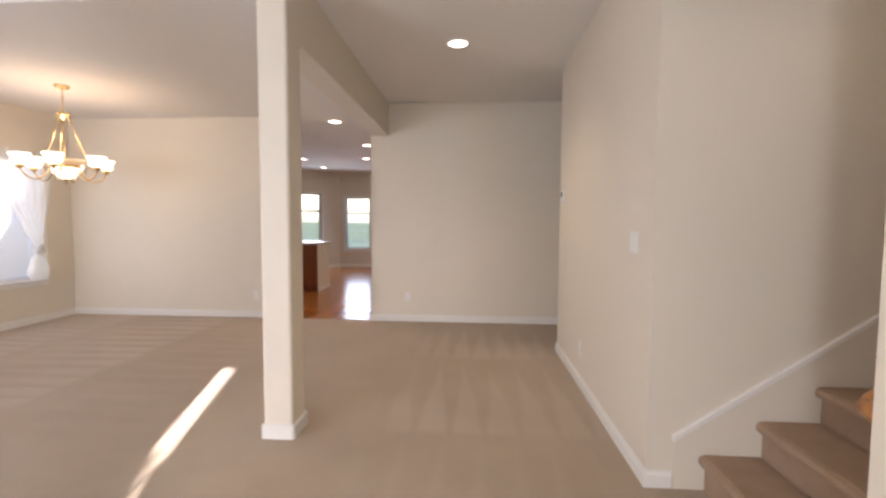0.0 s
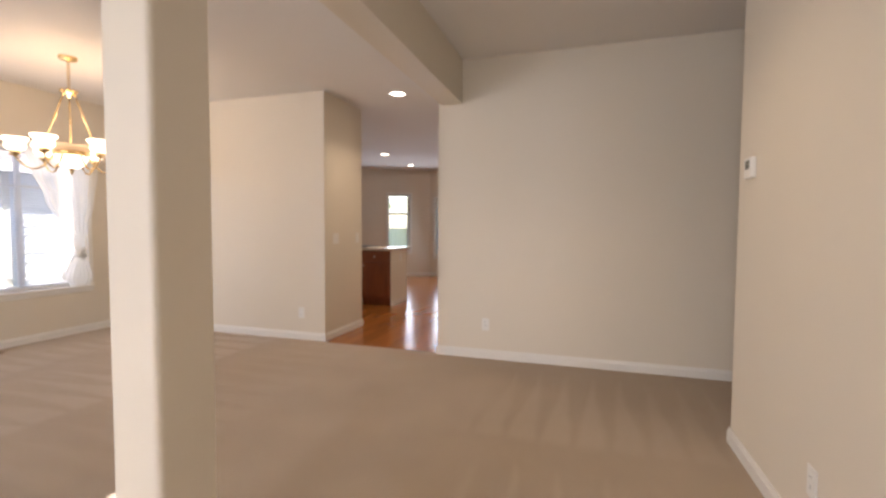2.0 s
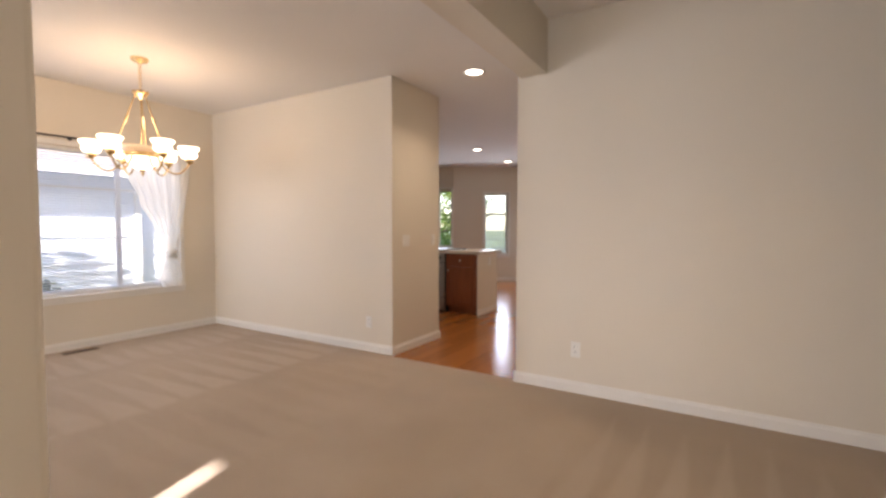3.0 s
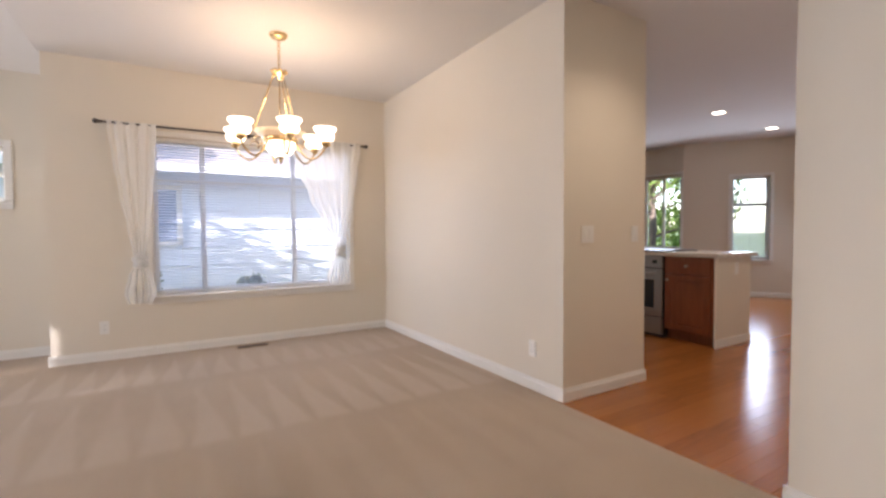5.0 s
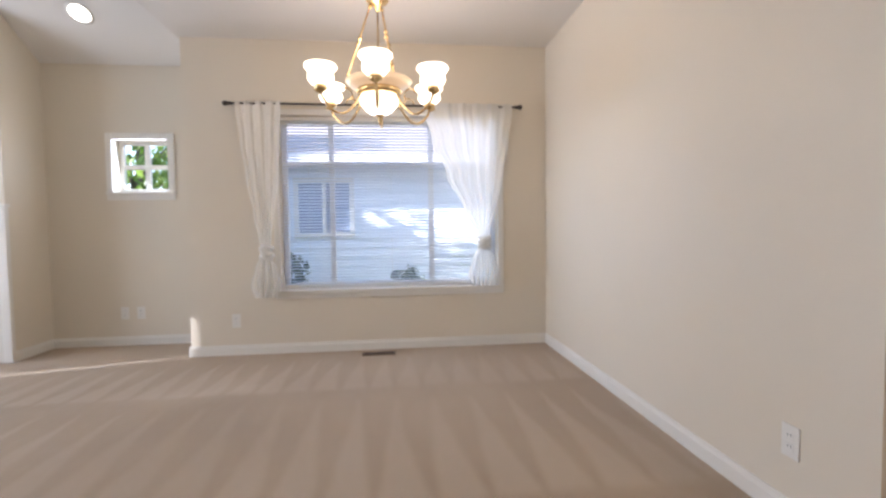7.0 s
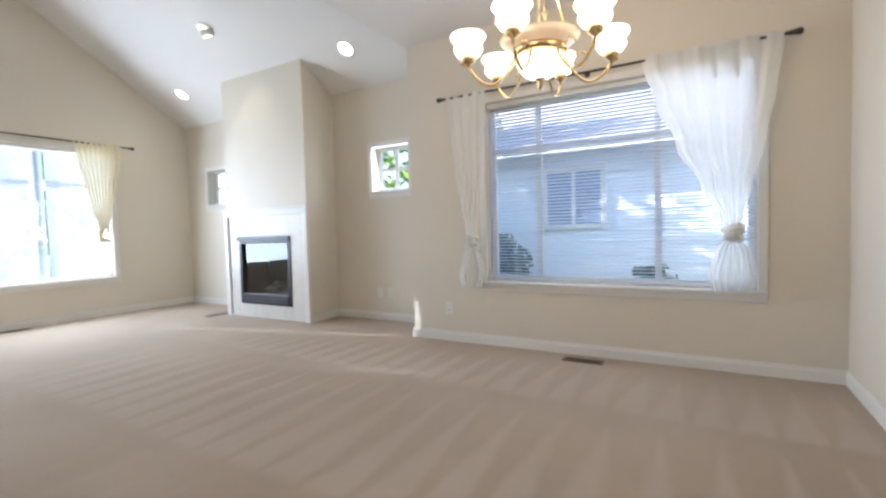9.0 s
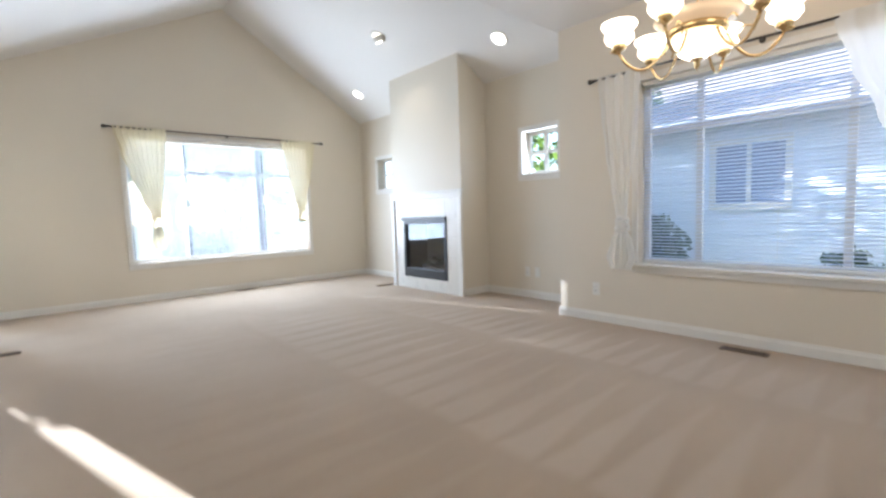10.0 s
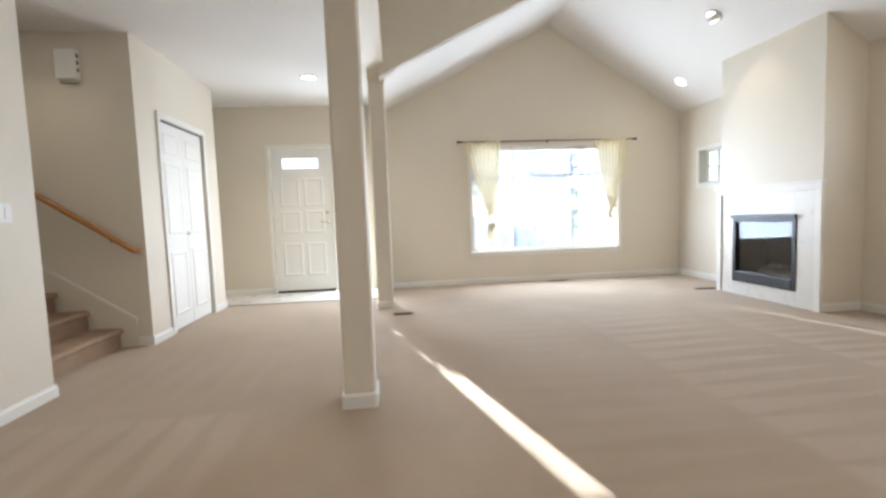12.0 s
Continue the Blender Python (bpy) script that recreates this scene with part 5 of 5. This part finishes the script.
wb.matrix_world = MB @ wb.matrix_world
blind("window_blind", "y", 12.95, KB[0] + 0.02, KB[1] - 0.02, KB[2] + 0.03, KB[3] - 0.005, 34)
nb = blind("window_blind", "y", 0.055, 0.74, 1.25, 0.65, 2.015, 34)
bpy.context.view_layer.update()
nb.matrix_world = MB @ nb.matrix_world
bb = baseboard("baseboard_bay", "y", 0, -1, 0, bl)
bb.matrix_world = MB
bm = bmesh.new()
bx(bm, -7.12, -7.0, 7.0, 12.05, 0, ZD + 0.02)
structure("wall_kitchen_west", bm, WALL, "painted off-white kitchen wall", "wall")

# ---------------------------------------------------------------- outdoors
bm = bmesh.new()
bx(bm, -400, 400, -400, 400, -0.6, -0.35)
structure("ground", bm, GRASS, "green lawn around the house", "ground")
bm = bmesh.new()
bx(bm, -60, 60, -16, -9, -0.349, -0.33)
structure("road", bm, CONCRETE, "pale concrete street before the house", "road")


def leaf_cloud(bm, centres, count, size, rng):
    for _ in range(count):
        c, r = rng.choice(centres)
        v = Vector((rng.gauss(0, 1), rng.gauss(0, 1), rng.gauss(0, 1))).normalized() * r * (0.45 + 0.6 * rng.random())
        p = Vector(c) + v
        e = Euler((rng.uniform(0, 6.28), rng.uniform(0, 6.28), rng.uniform(0, 6.28))).to_matrix()
        s = size * rng.uniform(0.6, 1.3)
        q = [p + e @ Vector(k) for k in ((-s, 0, 0), (0, -s * 0.5, s * 0.12), (s, 0, 0), (0, s * 0.5, s * 0.12))]
        vs = [bm.verts.new(k) for k in q]
        bm.faces.new(vs)


def tree(x, y, h, spread, seed, count=2200, size=0.11, base=0.35):
    rng = random.Random(seed)
    t = empty("tree", (x, y, -0.35), "leafy green tree outside the window", "tree", "garden trees")
    bm = bmesh.new()
    tube(bm, [(x, y, -0.4), (x + 0.05, y, h * 0.25), (x - 0.05, y + 0.06, h * 0.5), (x, y, h * 0.85)], [0.14, 0.11, 0.08, 0.03], 9)
    centres = []
    for i in range(11):
        w, u = rng.uniform(0, 6.28), rng.uniform(base, 0.95)
        r = spread * rng.uniform(0.3, 0.9) * (1.2 - u * 0.6)
        c = (x + r * math.cos(w), y + r * math.sin(w), h * u)
        centres.append((c, spread * rng.uniform(0.3, 0.5)))
        tube(bm, [(x, y, h * u * 0.72), ((x + c[0]) / 2, (y + c[1]) / 2, h * u * 0.9), c], [0.05, 0.035, 0.012], 6)
    part("trunk", bm, BARK, t)
    bm = bmesh.new()
    leaf_cloud(bm, centres, count, size, rng)
    me = bpy.data.meshes.new("crown")
    bm.to_mesh(me)
    bm.free()
    me.materials.append(LEAF)
    o = new("crown", me)
    o.parent = t
    o.matrix_parent_inverse = t.matrix_world.inverted()


def shrub(x, y, h, spread, seed, count=1200, size=0.07, leaf=SHRUBLEAF, label="rounded evergreen shrub in the garden"):
    rng = random.Random(seed)
    t = empty("shrub", (x, y, -0.35), label, "shrub", "garden shrubs")
    bm = bmesh.new()
    centres = []
    for i in range(7):
        w = rng.uniform(0, 6.28)
        r = spread * rng.uniform(0.1, 0.6)
        c = (x + r * math.cos(w), y + r * math.sin(w), -0.35 + (h + 0.35) * rng.uniform(0.35, 0.85))
        centres.append((c, spread * 0.42))
        tube(bm, [(x, y, -0.38), (x * 0.5 + c[0] * 0.5, y * 0.5 + c[1] * 0.5, c[2] * 0.5), c], [0.03, 0.02, 0.008], 6)
    part("stems", bm, BARK, t)
    bm = bmesh.new()
    leaf_cloud(bm, centres, count, size, rng)
    me = bpy.data.meshes.new("foliage")
    bm.to_mesh(me)
    bm.free()
    me.materials.append(leaf)
    o = new("foliage", me)
    o.parent = t
    o.matrix_parent_inverse = t.matrix_world.inverted()


tree(-8.4, 1.0, 4.2, 1.5, 4, 6000, 0.07, 0.1)
tree(-7.9, 15.8, 4.8, 1.7, 6, 8000, 0.06, 0.1)
tree(-10.0, 18.6, 6.6, 2.6, 9, 9000, 0.10, 0.1)
tree(-6.5, -9.0, 6.0, 2.4, 12, 3000, 0.14, 0.2)
tree(-4.6, -12.0, 6.5, 2.6, 13, 2600, 0.15, 0.25)
shrub(-6.0, 3.55, 1.0, 0.6, 21, 1500, 0.06)
shrub(-6.6, 5.2, 0.55, 0.5, 22, 700, 0.06)
shrub(-3.4, -3.4, 0.9, 0.8, 23)
# The last one is an added sun blocker that cuts the floor streak short.
shrub(0.62, -3.1, 2.12, 0.95, 24, 4600, leaf=PALELEAF, label="pale leaf clump added to trim the sun through the sidelight")


def neighbour_house():
    h = empty("neighbour_house", (-8.6, 5.0, -0.35), "neighbouring house with pale lap siding and shingle roof", "house")
    bm = bmesh.new()
    bx(bm, -14.0, -8.62, 1.9, 12.0, -0.4, 2.35)
    part("wall", bm, SIDING, h)
    first = None
    n = 17
    for i in range(n):
        z = -0.35 + i * 0.155
        if first is None:
            bm = bmesh.new()
            prism(bm, [(0.0, 0.0), (0.022, 0.0), (0.006, 0.158), (0.0, 0.158)], "y", -5.05, 5.05)
            first = part("siding_board", bm, SIDING, h)
            o = first
        else:
            o = new("siding_board", first.data)
            o.parent = h
            o.matrix_parent_inverse = h.matrix_world.inverted()
        o.location = (-8.62, 6.95, z)
    for y0, y1 in ((3.30, 4.28),):
        bm = bmesh.new()
        for a, b, c, d in ((y0, y1, 0.93, 1.01), (y0, y1, 1.83, 1.91), (y0, y0 + 0.08, 1.01, 1.83), (y1 - 0.08, y1, 1.01, 1.83), ((y0 + y1) / 2 - 0.03, (y0 + y1) / 2 + 0.03, 1.01, 1.83)):
            bx(bm, -8.61, -8.56, a, b, c, d)
        w = part("window", bm, TRIM, h, "white framed window")
        bm = bmesh.new()
        bx(bm, -8.60, -8.59, y0 + 0.08, y1 - 0.08, 1.01, 1.83)
        part("pane", bm, DARKGLASS, w)
    bm = bmesh.new()
    bx(bm, -8.60, -8.54, 7.05, 7.15, -0.35, 2.2)
    part("downpipe", bm, TRIM, h)
    bm = bmesh.new()
    prism(bm, [(-8.15, 2.10), (-8.15, 2.20), (-11.3, 3.85), (-14.4, 2.20), (-14.4, 2.10), (-11.3, 3.72)], "y", 1.6, 12.3)
    part("roof", bm, ROOF, h)
    bm = bmesh.new()
    bx(bm, -8.17, -8.12, 1.6, 12.3, 2.08, 2.22)
    part("gutter", bm, TRIM, h)
    # shingle courses
    first = None
    for i in range(16):
        if first is None:
            bm = bmesh.new()
            bx(bm, -0.11, 0.11, -5.35, 5.35, 0.0, 0.012)
            first = part("shingle_course", bm, ROOF, h)
            o = first
        else:
            o = new("shingle_course", first.data)
            o.parent = h
            o.matrix_parent_inverse = h.matrix_world.inverted()
        u = i * 0.19
        o.location = (-8.25 - u * 0.886, 6.95, 2.26 + u * 0.464)
        o.rotation_euler = (0, math.atan2(0.464, 0.886) + 0.03, 0)


neighbour_house()

# ---------------------------------------------------------------- pieces of the floors
def shared_piece(name, parent, data, loc, rot=0.0):
    o = new(name, data)
    o.parent = parent
    o.location = loc
    o.rotation_euler = (0, 0, rot)
    return o


# entry tiles
bm = bmesh.new()
bx(bm, -0.148, 0.148, -0.135, 0.135, 0.0, 0.006)
tile_mesh = bpy.data.meshes.new("floor_tile")
bmesh.ops.bevel(bm, geom=[e for e in bm.edges if all(v.co.z > 0.005 for v in e.verts)], offset=0.002, segments=1, affect="EDGES")
bm.to_mesh(tile_mesh)
bm.free()
tile_mesh.materials.append(TILE)
for i in range(9):
    for k in range(3):
        shared_piece("tile", entry_floor, tile_mesh, (-0.56 + i * 0.30, YE + 0.14 + k * 0.275, -0.0055))

# oak strips, running towards the breakfast nook
rng = random.Random(77)
PW = 0.083
strip_meshes = []
for ln in (0.7, 1.0, 1.4, 1.9):
    bm = bmesh.new()
    bx(bm, -PW / 2 + 0.0002, PW / 2 - 0.0002, 0.0002, ln - 0.0002, -0.010, 0.0)
    bmesh.ops.bevel(bm, geom=[e for e in bm.edges if all(v.co.z > -0.001 for v in e.verts)], offset=0.0006, segments=1, affect="EDGES")
    me = bpy.data.meshes.new("floor_plank")
    bm.to_mesh(me)
    bm.free()
    me.materials.append(PLANK)
    strip_meshes.append((ln, me))
far = []
count = 0
cols_n = int((-0.74 + 5.2) / PW)
for i in range(cols_n):
    x = -0.745 - PW / 2 - i * PW
    y = YD - 0.028
    if x < -2.05:
        y = 7.125
    y_end = 9.6 if x > -2.35 else 8.6
    while y < 12.9:
        ln, me = rng.choice(strip_meshes)
        if y + ln > 12.95:
            ln, me = strip_meshes[0]
        if y < y_end and count < 300:
            shared_piece("plank", kitchen_floor, me, (x, y, -0.001))
            count += 1
        else:
            far.append((x, y, ln))
        y += ln
bm = bmesh.new()
verts, faces = [], []
for x, y, ln in far:
    n = len(verts)
    a, b, c, d = x - PW / 2 + 0.0008, x + PW / 2 - 0.0008, y + 0.0008, min(y + ln, 13.0) - 0.0008
    verts += [(a, c, -0.011), (b, c, -0.011), (b, d, -0.011), (a, d, -0.011), (a, c, -0.001), (b, c, -0.001), (b, d, -0.001), (a, d, -0.001)]
    faces += [tuple(n + q for q in f) for f in ((4, 5, 6, 7), (0, 1, 5, 4), (1, 2, 6, 5), (2, 3, 7, 6), (3, 0, 4, 7))]
bm.free()
me = bpy.data.meshes.new("far_planks")
me.from_pydata(verts, [], faces)
me.materials.append(PLANK)
o = new("far_planks", me)
o.parent = kitchen_floor
o["kind"] = "stuff"
